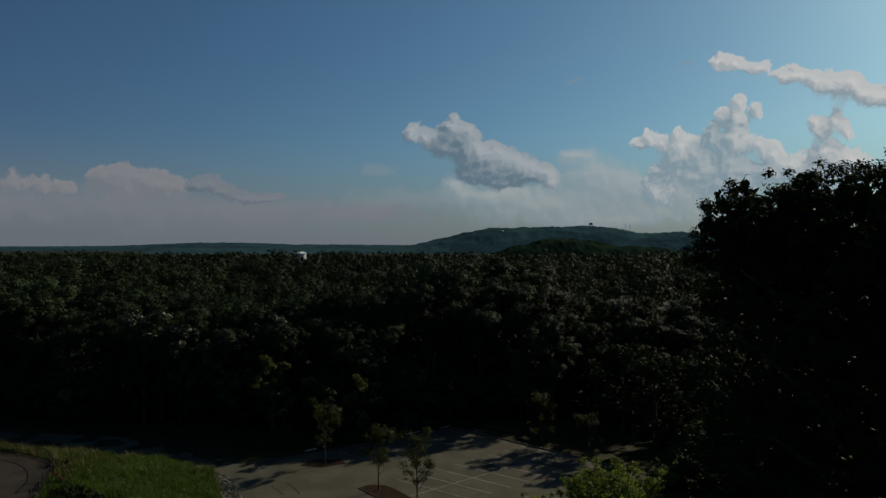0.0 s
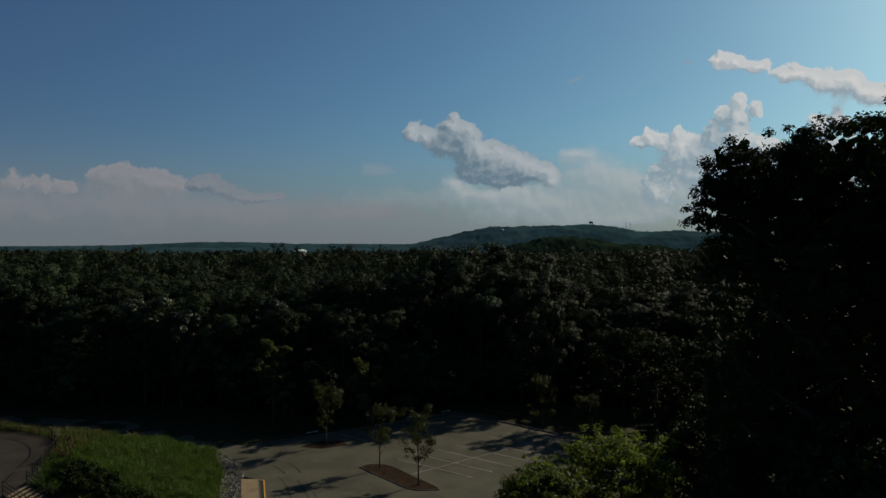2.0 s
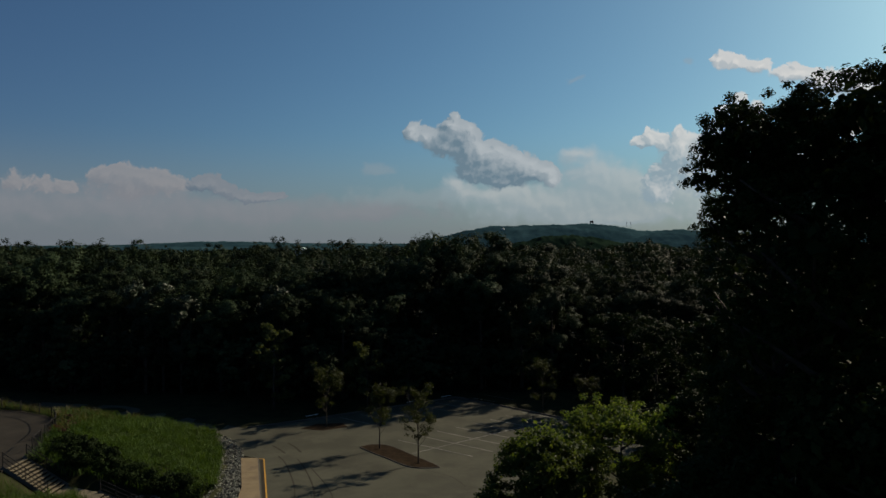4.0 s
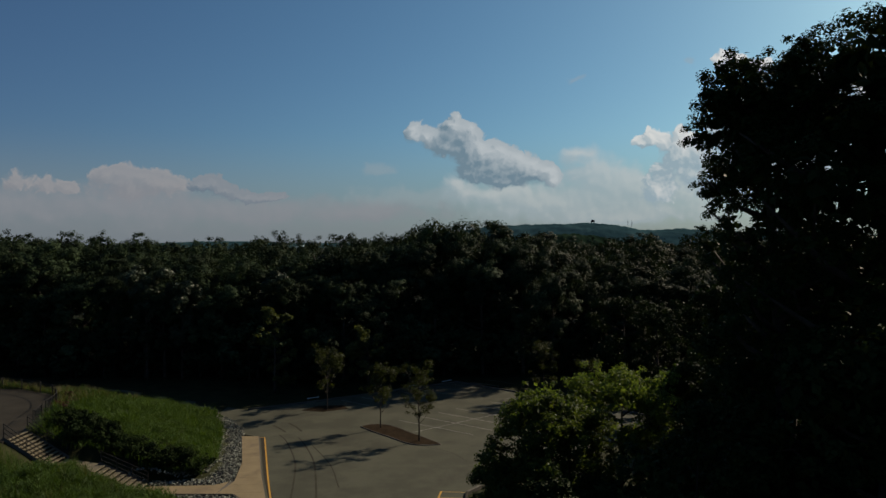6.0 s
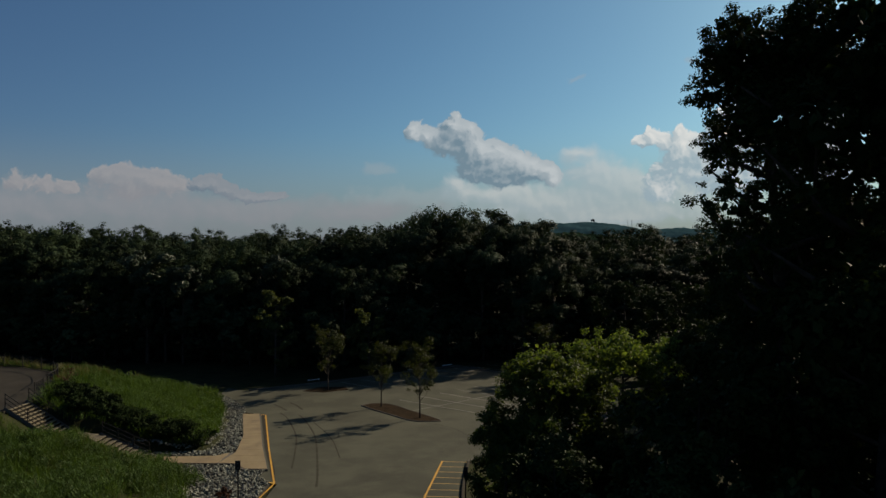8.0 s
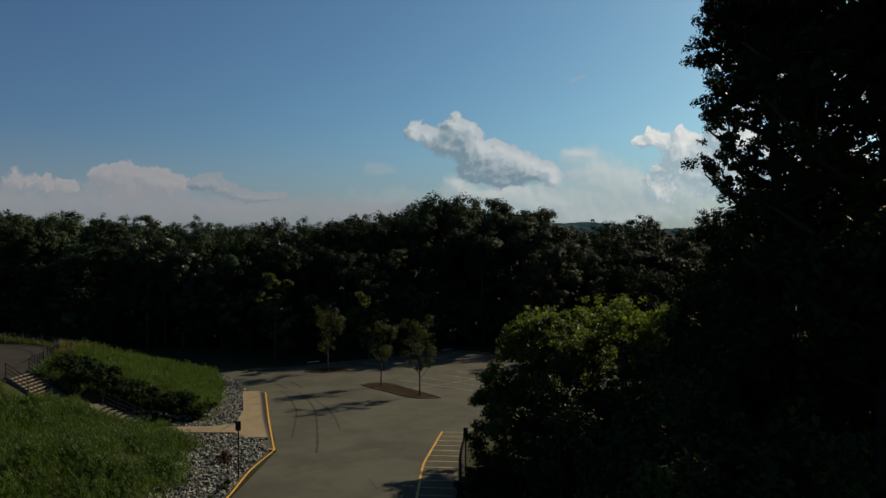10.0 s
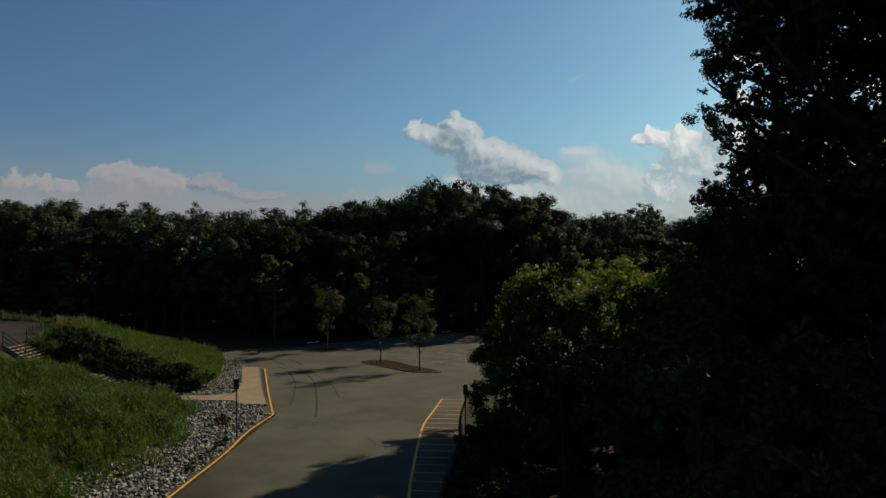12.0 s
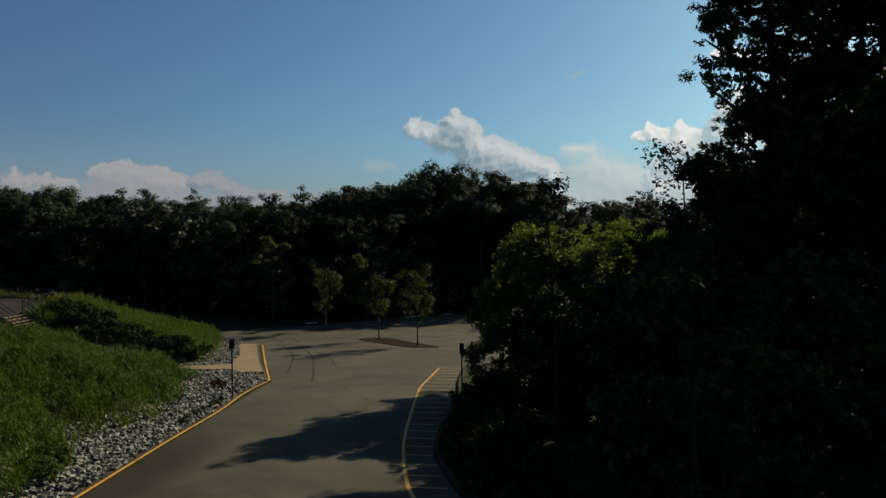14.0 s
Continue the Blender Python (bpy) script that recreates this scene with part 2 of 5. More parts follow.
def pieces(name, a, b, rough=0.85, scale=9.0, bump=0.01):
    """Stones and the like: a tone for each object and each island, with veins and grain."""
    m, k, bsdf = material(name, rough)
    info, geo = k.node("ShaderNodeObjectInfo"), k.node("ShaderNodeNewGeometry")
    one = k.math("FRACT", k.math("ADD", info.outputs["Random"], geo.outputs["Random Per Island"]))
    grain = k.noise(geo.outputs["Position"], scale, 6, 0.65)
    tone = k.mix(one, a, b)
    tone = k.mix(0.6, tone, k.mix(grain, (0.2, 0.2, 0.2), (0.9, 0.9, 0.9)), "OVERLAY")
    k.link(tone, bsdf.inputs["Base Color"])
    n = k.node("ShaderNodeBump")
    n.inputs["Strength"].default_value, n.inputs["Distance"].default_value = 0.7, bump
    k.link(grain, n.inputs["Height"])
    k.link(n.outputs[0], bsdf.inputs["Normal"])
    return m


ASPHALT = mottled("asphalt", (0.0428, 0.0434, 0.0318), (0.0584, 0.0590, 0.0428), 0.35, 0.9, 18, 0.004, 0.10, (0.0325, 0.0322, 0.0245), 0.16)
k = Nodes(ASPHALT.node_tree)
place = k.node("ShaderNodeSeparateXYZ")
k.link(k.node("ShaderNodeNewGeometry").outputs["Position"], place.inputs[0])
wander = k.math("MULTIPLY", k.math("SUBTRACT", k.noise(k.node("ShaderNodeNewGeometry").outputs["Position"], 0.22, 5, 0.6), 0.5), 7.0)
# asphalt mixed towards dark brown over its near left stretch
darker = k.math("MULTIPLY", k.span(k.math("ADD", place.outputs[0], wander), -9.9, -5.8, 0.8, 0.0), k.span(k.math("ADD", place.outputs[1], wander), 23, 38, 1.0, 0.0))
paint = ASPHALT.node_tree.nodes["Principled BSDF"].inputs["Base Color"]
k.link(k.mix(darker, paint.links[0].from_socket, (0.017, 0.0135, 0.009)), paint)
OLD_ASPHALT = mottled("upper asphalt", (0.0229, 0.0205, 0.0166), (0.032, 0.0285, 0.0226), 0.4, 0.9, 18, 0.004, 0.06)
CONCRETE = mottled("tan concrete", (0.138, 0.104, 0.0565), (0.165, 0.126, 0.069), 0.8, 0.85, 22, 0.002, 0.3, (0.116, 0.0832, 0.0505), 0.5)
STEP_STONE = mottled("step concrete", (0.108, 0.090, 0.058), (0.132, 0.111, 0.072), 1.2, 0.85, 24, 0.002)
RISER = mottled("dark riser", (0.010, 0.009, 0.007), (0.018, 0.016, 0.012), 2.0, 0.9, 30, 0.0, 0.03)
KERB = mottled("kerb concrete", (0.0562, 0.0505, 0.0435), (0.0788, 0.0702, 0.059), 1.0, 0.85, 20, 0.002)
YELLOW = mottled("yellow road paint", (0.348, 0.18, 0.021), (0.408, 0.228, 0.03), 1.5, 0.6, 25, 0.001, 0.3, (0.216, 0.132, 0.036), 0.9)
WHITE = mottled("white road paint", (0.110, 0.108, 0.100), (0.185, 0.178, 0.164), 1.5, 0.7, 20, 0.001, 0.3, (0.099, 0.0935, 0.08525), 0.9)
PALE_YELLOW = mottled("worn yellow paint", (0.235, 0.148, 0.040), (0.31, 0.200, 0.055), 1.5, 0.7, 20, 0.001, 0.3, (0.14, 0.124, 0.0907), 0.9)
RUBBER = mottled("tyre rubber streak", (0.0300, 0.0290, 0.0220), (0.042, 0.0405, 0.0305), 2.0, 0.95, 30, 0.0, 0.03)
MULCH = mottled("bark mulch", (0.0145, 0.0098, 0.0060), (0.0260, 0.0180, 0.0110), 2.0, 0.95, 30, 0.02, 0.02)
SOIL = mottled("meadow soil", (0.0125, 0.0143, 0.005), (0.0232, 0.025, 0.00787), 0.6, 0.95, 9, 0.03, 0.1, (0.0197, 0.0161, 0.01), 0.3)
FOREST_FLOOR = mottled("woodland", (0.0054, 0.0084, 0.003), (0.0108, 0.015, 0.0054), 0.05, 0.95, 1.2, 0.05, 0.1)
# aerial haze is mixed into the blue-green of the far hills
HAZY_HILLSIDE = mottled("far wooded hillside, haze in its colour", (0.0184, 0.0424, 0.0516), (0.0276, 0.0591, 0.0696), 0.010, 0.95, 0.06, 1.0, 0.0)
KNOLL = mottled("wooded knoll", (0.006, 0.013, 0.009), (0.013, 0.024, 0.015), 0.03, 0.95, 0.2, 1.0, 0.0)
BLACK_METAL = mottled("black metal", (0.012, 0.012, 0.013), (0.022, 0.021, 0.020), 3.0, 0.75, 40, 0.0, 0.10)
GALVANISED = mottled("weathered steel", (0.20, 0.20, 0.20), (0.30, 0.30, 0.29), 3.0, 0.5, 40)
WHITE_PAINT = mottled("white paint", (0.434, 0.441, 0.434), (0.525, 0.525, 0.511), 0.5, 0.6, 10)
TEAL_ROOF = mottled("pale green metal roof", (0.42, 0.60, 0.55), (0.55, 0.70, 0.66), 0.4, 0.5, 6)
BARK = mottled("bark", (0.0248, 0.0198, 0.0154), (0.0468, 0.0374, 0.0286), 2.5, 0.95, 16, 0.03)
YOUNG_BARK = mottled("dark young bark", (0.012, 0.010, 0.008), (0.022, 0.018, 0.014), 2.5, 0.95, 16, 0.02, 0.05)
DEAD_WOOD = mottled("dead grey wood", (0.15, 0.14, 0.125), (0.22, 0.20, 0.18), 2.5, 0.95, 16, 0.02)
GRIT = mottled("dark grit", (0.0108, 0.0102, 0.009), (0.021, 0.0198, 0.0174), 3.0, 0.95, 30, 0.01)
ROCK = pieces("grey broken rock", (0.030, 0.031, 0.025), (0.200, 0.207, 0.170))
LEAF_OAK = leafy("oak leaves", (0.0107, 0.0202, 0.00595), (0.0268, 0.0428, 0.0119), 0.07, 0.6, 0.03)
LEAF_FOREST = leafy("woodland leaves", (0.0170, 0.0272, 0.0132), (0.0350, 0.0525, 0.0240), 0.08, 0.65, 0.035, 0.38)
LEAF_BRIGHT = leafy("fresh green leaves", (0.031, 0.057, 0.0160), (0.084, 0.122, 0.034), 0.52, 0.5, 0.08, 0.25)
LEAF_SHINY = leafy("shiny poplar leaves", (0.018, 0.028, 0.0145), (0.044, 0.060, 0.032), 0.08, 0.45, 0.16)
LEAF_EDGE = leafy("olive edge leaves", (0.036, 0.050, 0.019), (0.092, 0.112, 0.042), 0.35, 0.6, 0.06)
LEAF_YOUNG = leafy("young tree leaves", (0.0135, 0.0204, 0.00512), (0.0287, 0.0373, 0.00928), 0.42, 0.55, 0.12)
GRASS = leafy("meadow grass", (0.0240, 0.0515, 0.0095), (0.0610, 0.107, 0.0205), 0.35, 0.6, 0.10)
DRY_GRASS = leafy("seeding grass", (0.06, 0.06, 0.0228), (0.102, 0.096, 0.039), 0.35, 0.6, 0.2)
WEED = leafy("weed leaves", (0.0195, 0.0420, 0.0092), (0.0450, 0.0780, 0.0168), 0.30, 0.6, 0.10)
RUST_WEED = leafy("rusty weeds", (0.045, 0.02, 0.013), (0.07, 0.035, 0.02), 0.25, 0.6, 0.2)


# ---- mesh helpers ----
def mesh(name, verts, faces, mat, parent=None, label="", smooth=False):
    me = bpy.data.meshes.new(name)
    me.from_pydata([tuple(map(float, v)) for v in verts] if not isinstance(verts, np.ndarray) else verts.tolist(), [], faces.tolist() if isinstance(faces, np.ndarray) else faces)
    me.materials.append(mat)
    if smooth:
        me.polygons.foreach_set("use_smooth", [True] * len(me.polygons))
    ob = new(name, me)
    if parent:
        ob.parent = parent
    if label:
        tagged(ob, label)
    return ob


def part(name, bm, mat, parent=None, label="", smooth=False):
    me = bpy.data.meshes.new(name)
    bm.to_mesh(me)
    bm.free()
    me.materials.append(mat)
    if smooth:
        me.polygons.foreach_set("use_smooth", [True] * len(me.polygons))
    ob = new(name, me)
    if parent:
        ob.parent = parent
    if label:
        tagged(ob, label)
    return ob


def empty(name, m, label, category, group=""):
    ob = new(name)
    ob.empty_display_size = 0.3
    ob.matrix_world = m
    return tagged(ob, label, category, group)


def add_box(bm, x0, x1, y0, y1, z0, z1, m=None, bevel=0.0):
    made = bmesh.ops.create_cube(bm, size=1.0)["verts"]
    bmesh.ops.transform(bm, matrix=(m or Matrix()) @ Matrix.Translation(((x0 + x1) / 2, (y0 + y1) / 2, (z0 + z1) / 2)) @ Matrix.Diagonal((x1 - x0, y1 - y0, z1 - z0, 1)), verts=made)
    if bevel:
        edges = list({e for v in made for e in v.link_edges})
        bmesh.ops.bevel(bm, geom=edges, offset=bevel, segments=2, affect="EDGES")
    return made


def tube(points, radii, sides=7):
    """Vertices and faces of a tapered tube through the points."""
    points = [Vector(p) for p in points]
    verts, faces = [], []
    for i, p in enumerate(points):
        d = (points[min(i + 1, len(points) - 1)] - points[max(i - 1, 0)]).normalized()
        a = d.cross(Vector((0.31, 0.95, 0.05))).normalized()
        b = d.cross(a)
        for s in range(sides):
            t = 2 * math.pi * s / sides
            verts.append(p + (a * math.cos(t) + b * math.sin(t)) * radii[i])
    for i in range(len(points) - 1):
        for s in range(sides):
            q = (s + 1) % sides
            faces.append((i * sides + s, i * sides + q, (i + 1) * sides + q, (i + 1) * sides + s))
    faces.append(tuple(range(sides))[::-1])
    faces.append(tuple((len(points) - 1) * sides + s for s in range(sides)))
    return verts, faces


def gather(groups):
    """Several (verts, faces) as one."""
    verts, faces = [], []
    for v, f in groups:
        n = len(verts)
        verts += list(v)
        faces += [tuple(i + n for i in face) for face in f]
    return verts, faces


def leaf_mesh(rng, centres, outward, size, long=1.7, simple=False, unruly=0.75):
    """A folded, pointed leaf at each centre, leaning outward and turned at random: four corners each, or three if simple."""
    n = len(centres)
    normal = outward + rng.normal(0, unruly, (n, 3))
    normal /= np.linalg.norm(normal, axis=1, keepdims=True) + 1e-9
    side = np.cross(normal, rng.normal(0, 1, (n, 3)))
    side /= np.linalg.norm(side, axis=1, keepdims=True) + 1e-9
    along = np.cross(normal, side)
    s = (size * rng.uniform(0.55, 1.35, n))[:, None]
    tip = along * s * long * 0.5
    wide = side * s * 0.5
    lift = normal * s * 0.16
    if simple:
        verts = np.stack([centres - tip + wide * 0.5, centres + tip, centres - tip * 0.4 - wide], 1).reshape(-1, 3)
        return verts, np.arange(3 * n).reshape(-1, 3)
    verts = np.stack([centres - tip, centres + wide + lift - tip * 0.15, centres + tip, centres - wide + lift - tip * 0.15], 1).reshape(-1, 3)
    k = np.arange(n)[:, None] * 4
    faces = np.concatenate([k + np.array([[0, 1, 2]]), k + np.array([[0, 2, 3]])], 1).reshape(-1, 3)
    return verts, faces


def crown_points(rng, lobes, count, hollow=0.55, puff=0.45, per=64, high=0.0):
    """Leaf places over a set of lobes (x, y, z, radius): rounded sprays at the twig ends, most of them near each lobe's skin."""
    lobes = np.asarray(lobes, float)
    level = (lobes[:, 2] - lobes[:, 2].min()) / (np.ptp(lobes[:, 2]) + 1e-6)
    share = lobes[:, 3] ** 2 * (1.0 - high * 0.7 + high * 1.9 * level ** 2)
    sprays = max(3, count // per)
    pick = rng.choice(len(lobes), sprays, p=share / share.sum())
    d = rng.normal(0, 1, (sprays, 3)) + np.array([0, 0, 0.25])
    d /= np.linalg.norm(d, axis=1, keepdims=True)
    r = lobes[pick, 3] * rng.uniform(hollow, 1.0, sprays) ** 0.6
    heart = lobes[pick, :3] + d * r[:, None] * np.array([1, 1, 0.85])
    wide = puff * rng.uniform(0.55, 1.35, sprays)
    own = rng.choice(sprays, count, p=wide ** 2 / (wide ** 2).sum())
    e = rng.normal(0, 1, (count, 3))
    e /= np.linalg.norm(e, axis=1, keepdims=True)
    places = heart[own] + e * (wide[own] * rng.uniform(0.05, 1.0, count) ** 0.55)[:, None] * np.array([1, 1, 0.72])
    whole = places - np.array([*lobes[:, :2].mean(0), lobes[:, 2].min() * 0.6 + lobes[:, 2].max() * 0.4])
    whole /= np.linalg.norm(whole, axis=1, keepdims=True) + 1e-9
    return places, e * 0.75 + d[own] * 0.4 + whole * 0.35 + np.array([0, 0, 0.3])


def tree_shape(rng, height, radius, base, lobe_count, lean=0.0, trunk=0.022, limbs=9, droop=0.0, cone=0.0, keep=None):
    """Trunk and limbs as one mesh, and the lobes of the crown at the ends of the limbs."""
    groups, lobes = [], []
    bend = rng.normal(0, 0.025 * height, 2)
    spine = [Vector((bend[0] * t * t + lean * t, bend[1] * t * t, -0.4 + (height * 0.86 + 0.4) * t)) for t in np.linspace(0, 1, 9)]
    thick = [height * trunk * (1.25 - 1.1 * t) for t in np.linspace(0, 1, 9)]
    groups.append(tube(spine, thick, 8))
    for i in range(limbs):
        t = base / height + (0.9 - base / height) * (i + rng.uniform(0, 0.8)) / limbs
        root = spine[0].lerp(spine[-1], min(t / 0.9, 1))
        t01 = (t * height - base) / max(height - base, 0.1)
        reach = radius * (0.45 + 0.75 * math.sin(math.pi * min(max(0.15 + 0.8 * t01, 0), 1))) * rng.uniform(0.65, 1.05) * (1.0 + cone * (0.35 - 0.95 * t01))
        turn = i * 2.4 + rng.uniform(-0.5, 0.5)
        out = Vector((math.cos(turn), math.sin(turn), 0))
        end = root + out * reach * 0.82 + Vector((0, 0, reach * (0.45 - droop)))
        if keep:
            end = Vector(keep((*end, 0.5))[:3])
        mid = root.lerp(end, 0.5) + Vector((0, 0, -0.06 * reach))
        r0 = height * trunk * 0.42
        groups.append(tube([root, mid, end], [r0, r0 * 0.6, r0 * 0.2], 5))
        for j in range(max(1, round(lobe_count / limbs))):
            f = 1.0 if j == 0 else rng.uniform(0.4, 1.08)
            c = root.lerp(end, f) + Vector(rng.normal(0, 0.13 * radius, 3))
            lobes.append((c.x, c.y, max(c.z, base * 0.8), radius * rng.uniform(0.2, 0.36)))
            if keep:
                lobes[-1] = keep(lobes[-1])
            if j == 0:
                twig = root.lerp(end, 0.6)
                groups.append(tube([twig, Vector(lobes[-1][:3])], [r0 * 0.35, r0 * 0.1], 4))
    for _ in range(max(2, lobe_count // 5)):
        p = spine[-1] + Vector((rng.normal(0, 0.25 * radius), rng.normal(0, 0.25 * radius), rng.uniform(-0.20, 0.07) * height * 0.6))
        lobes.append((p.x, p.y, min(p.z, height * 0.93), radius * rng.uniform(0.25, 0.40)))
        if keep:
            lobes[-1] = keep(lobes[-1])
    return gather(groups), lobes


def inner_leaves(rng, balls, share, each, big=0.42):
    """The dense inside of a crown: larger leaf sprays in the heart of each lobe."""
    b = np.repeat(np.asarray(balls, float), each, 0)
    d = rng.normal(0, 1, (len(b), 3))
    d /= np.linalg.norm(d, axis=1, keepdims=True)
    c = b[:, :3] + d * (b[:, 3] * share * rng.uniform(0.2, 1.0, len(b)))[:, None]
    return leaf_mesh(rng, c, d, np.minimum(b[:, 3] * big, 0.4 + 0.1 * b[:, 3]), 1.4)


def build_tree(name, seed, at, height, radius, base, leaves, leaf, mat, label, group="", lobes=40, lean=0.0, limbs=10, hollow=0.5, trunk=0.022, bark=BARK, droop=0.0, inside_share=0.0, simple=False, inner=9, puff=0.45, per=64, cone=0.0, trim=None, high=0.0):
    rng = np.random.default_rng(seed)
    (tv, tf), balls = tree_shape(rng, height, radius, base, lobes, lean, trunk, limbs, droop, cone, (lambda b: trim(b, at)) if trim else None)
    root = empty(name, Matrix.Translation(at), label, "tree", group)
    mesh("trunk", tv, tf, bark, root, smooth=True)
    c, out = crown_points(rng, balls, leaves, hollow, puff, per, high)
    v, f = leaf_mesh(rng, c, out, leaf, simple=simple, unruly=0.3 if simple else 0.6)
    if inside_share:
        lv, lf = inner_leaves(rng, balls, inside_share, inner * 2 if simple else int(inner * 2.4), 0.24 if simple else 0.20)
        f = np.concatenate([f, lf + len(v)])
        v = np.concatenate([v, lv])
    mesh("crown", v, f, mat, root)
    return root


# ---- the lie of the land ----
BREAK = 64.0                      # the drive falls towards this line and runs out nearly level beyond it


def lot_z(y):
    if y < BREAK:
        return 0.7 - 0.05 * (max(y, -30) - 61)
    return 0.55 - 0.011 * (min(y, 110) - BREAK)


def wood_level(y):
    """The level from which the wood's tops are reckoned."""
    return 0.7 - 0.05 * (min(y, 110) - 61)


def cut(poly, a, b, c):
    """The part of a polygon where a x + b y >= c."""
    out = []
    for (x0, y0), (x1, y1) in zip(poly, poly[1:] + poly[:1]):
        d0, d1 = a * x0 + b * y0 - c, a * x1 + b * y1 - c
        if d0 >= 0:
            out.append((x0, y0))
        if d0 * d1 < 0:
            t = d0 / (d0 - d1)
            out.append((x0 + (x1 - x0) * t, y0 + (y1 - y0) * t))
    return out


def stair_z(x):
    """Height of the stair's line, going up to the west."""
    lo = lot_z(46.2)
    for x0, x1, z0, z1 in ((-20.9, -24.2, lo, 3.0), (-24.2, -27.4, 3.0, 3.05), (-27.4, -30.3, 3.05, 5.05)):
        if x > x1:
            return z0 + (z1 - z0) * max(0.0, (x0 - x) / (x0 - x1))
    return 5.05


def seg_distance(px, py, line):
    best = 1e9
    for (ax, ay), (bx, by) in zip(line, line[1:]):
        dx, dy = bx - ax, by - ay
        t = min(1, max(0, ((px - ax) * dx + (py - ay) * dy) / (dx * dx + dy * dy)))
        best = min(best, math.hypot(px - ax - t * dx, py - ay - t * dy))
    return best


def inside(px, py, poly):
    hit = False
    for (ax, ay), (bx, by) in zip(poly, poly[1:] + poly[:1]):
        if (ay > py) != (by > py) and px < (bx - ax) * (py - ay) / (by - ay) + ax:
            hit = not hit
    return hit


NORTH_TOE = [(-19.4, 48.5), (-17.7, 49.2), (-17.9, 53.3), (-20.1, 61), (-21.3, 64.5), (-23.5, 69.4), (-30, 73), (-44, 76.5), (-90, 84)]
NORTH = NORTH_TOE + [(-90, 48.4), (-30, 48.4)]
SOUTH_TOE = [(-12.6, 5), (-12.7, 20), (-13.8, 24), (-14.2, 26.5), (-13.0, 30), (-14.1, 36), (-16.2, 42.2), (-18.6, 44.6)]
SOUTH = SOUTH_TOE + [(-19.4, 45.0), (-30, 46.2), (-90, 46.2), (-90, 5)]
PLAZA = [(-30.3, 45.8), (-30.3, 50.2), (-31.6, 53.5), (-32.6, 56.8), (-35.2, 60.2), (-39.2, 62.4), (-44, 63.7), (-88, 66), (-88, 42), (-36, 42)]


def land_z(x, y):
    base = lot_z(y)
    if inside(x, y, NORTH):
        d = seg_distance(x, y, NORTH_TOE)
        z = min(base + 0.25 + 0.33 * d, 5.0)
        if x > -31:
            z = min(z, stair_z(x) + 0.35 + 1.0 * max(0, y - 48.4))
        base = max(z, base)
    elif inside(x, y, SOUTH):
        d = seg_distance(x, y, SOUTH_TOE)
        z = min(base + 0.05 + 0.62 * d, 5.15)
        if x > -31:
            z = min(z, stair_z(x) + min(max((x + 27) * 0.18, 0), 0.45) + 0.05 + 0.17 * max(0, 46.0 - y))
        base = max(z, base)
    elif -31 < x < -19.4 and 44 < y < 49:
        base = stair_z(x) - 0.35
    elif x < -30.9 and 46 <= y <= 48.5:
        base = 4.9
    return base


def land(x, y):
    z = land_z(x, y)
    if inside(x, y, PLAZA):
        z = min(z, 4.88)
    return z


def ground_rows():
    def steps(fine0, fine1, fine, far0, far1):
        out, p, s = [], fine1, fine
        while p < far1:
            out.append(p)
            p += s
            s *= 1.22
        out.append(far1)
        mid = list(np.arange(fine0, fine1, fine))
        p, s, back = fine0, fine, []
        while p > far0:
            s *= 1.22
            p -= s
            back.append(max(p, far0))
        return back[::-1] + mid + out
    return steps(-62, 34, 0.9, -4300, 4300), steps(6, 96, 0.9, -900, 4700)


xs, ys = ground_rows()
verts, faces = [], []
for yv in ys:
    for xv in xs:
        near = -95 < xv < 60 and 0 < yv < 112
        z = land(xv, yv) if near else lot_z(yv)
        if near and not inside(xv, yv, PLAZA):
            z += 0.10 * noise.noise((xv * 0.35, yv * 0.35, 0)) * (1 if z - lot_z(yv) > 0.3 else 0.15)
        if -24 < xv < 40 and 14 < yv < 95 and z < lot_z(yv) + 0.2:
            z = lot_z(yv) - 0.12
        if yv > 300:
            z -= min((yv - 300) * 0.004, 9)
        verts.append((xv, yv, z))
nx = len(xs)
for j in range(len(ys) - 1):
    for i in range(nx - 1):
        a = j * nx + i
        faces.append((a, a + 1, a + nx + 1, a + nx))
ground = tagged(mesh("ground", verts, faces, SOIL, smooth=True), "uneven grassy ground running out under dark woodland", "ground", kind="structure")
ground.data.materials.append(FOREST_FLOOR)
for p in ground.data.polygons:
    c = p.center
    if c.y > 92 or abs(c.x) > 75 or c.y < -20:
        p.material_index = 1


def slab(name, outline, height, thick, mat, label, category, lift=0.0, parent=None, kind="structure"):
    """A flat plate with the given outline whose top follows height(y) + lift."""
    bm = bmesh.new()
    for bit in (cut(outline, 0, -1, -BREAK), cut(outline, 0, 1, BREAK)):
        n = len(bit)
        if n < 3:
            continue
        vs = [bm.verts.new((x, y, height(y) + lift)) for x, y in bit] + [bm.verts.new((x, y, height(y) + lift - thick)) for x, y in bit]
        for f in [tuple(range(n)), tuple(range(2 * n - 1, n - 1, -1))] + [((i + 1) % n, i, n + i, n + (i + 1) % n) for i in range(n)]:
            bm.faces.new([vs[i] for i in f])
    bmesh.ops.recalc_face_normals(bm, faces=bm.faces)
    ob = part(name, bm, mat, parent)
    return ob if parent else tagged(ob, label, category, kind=kind)


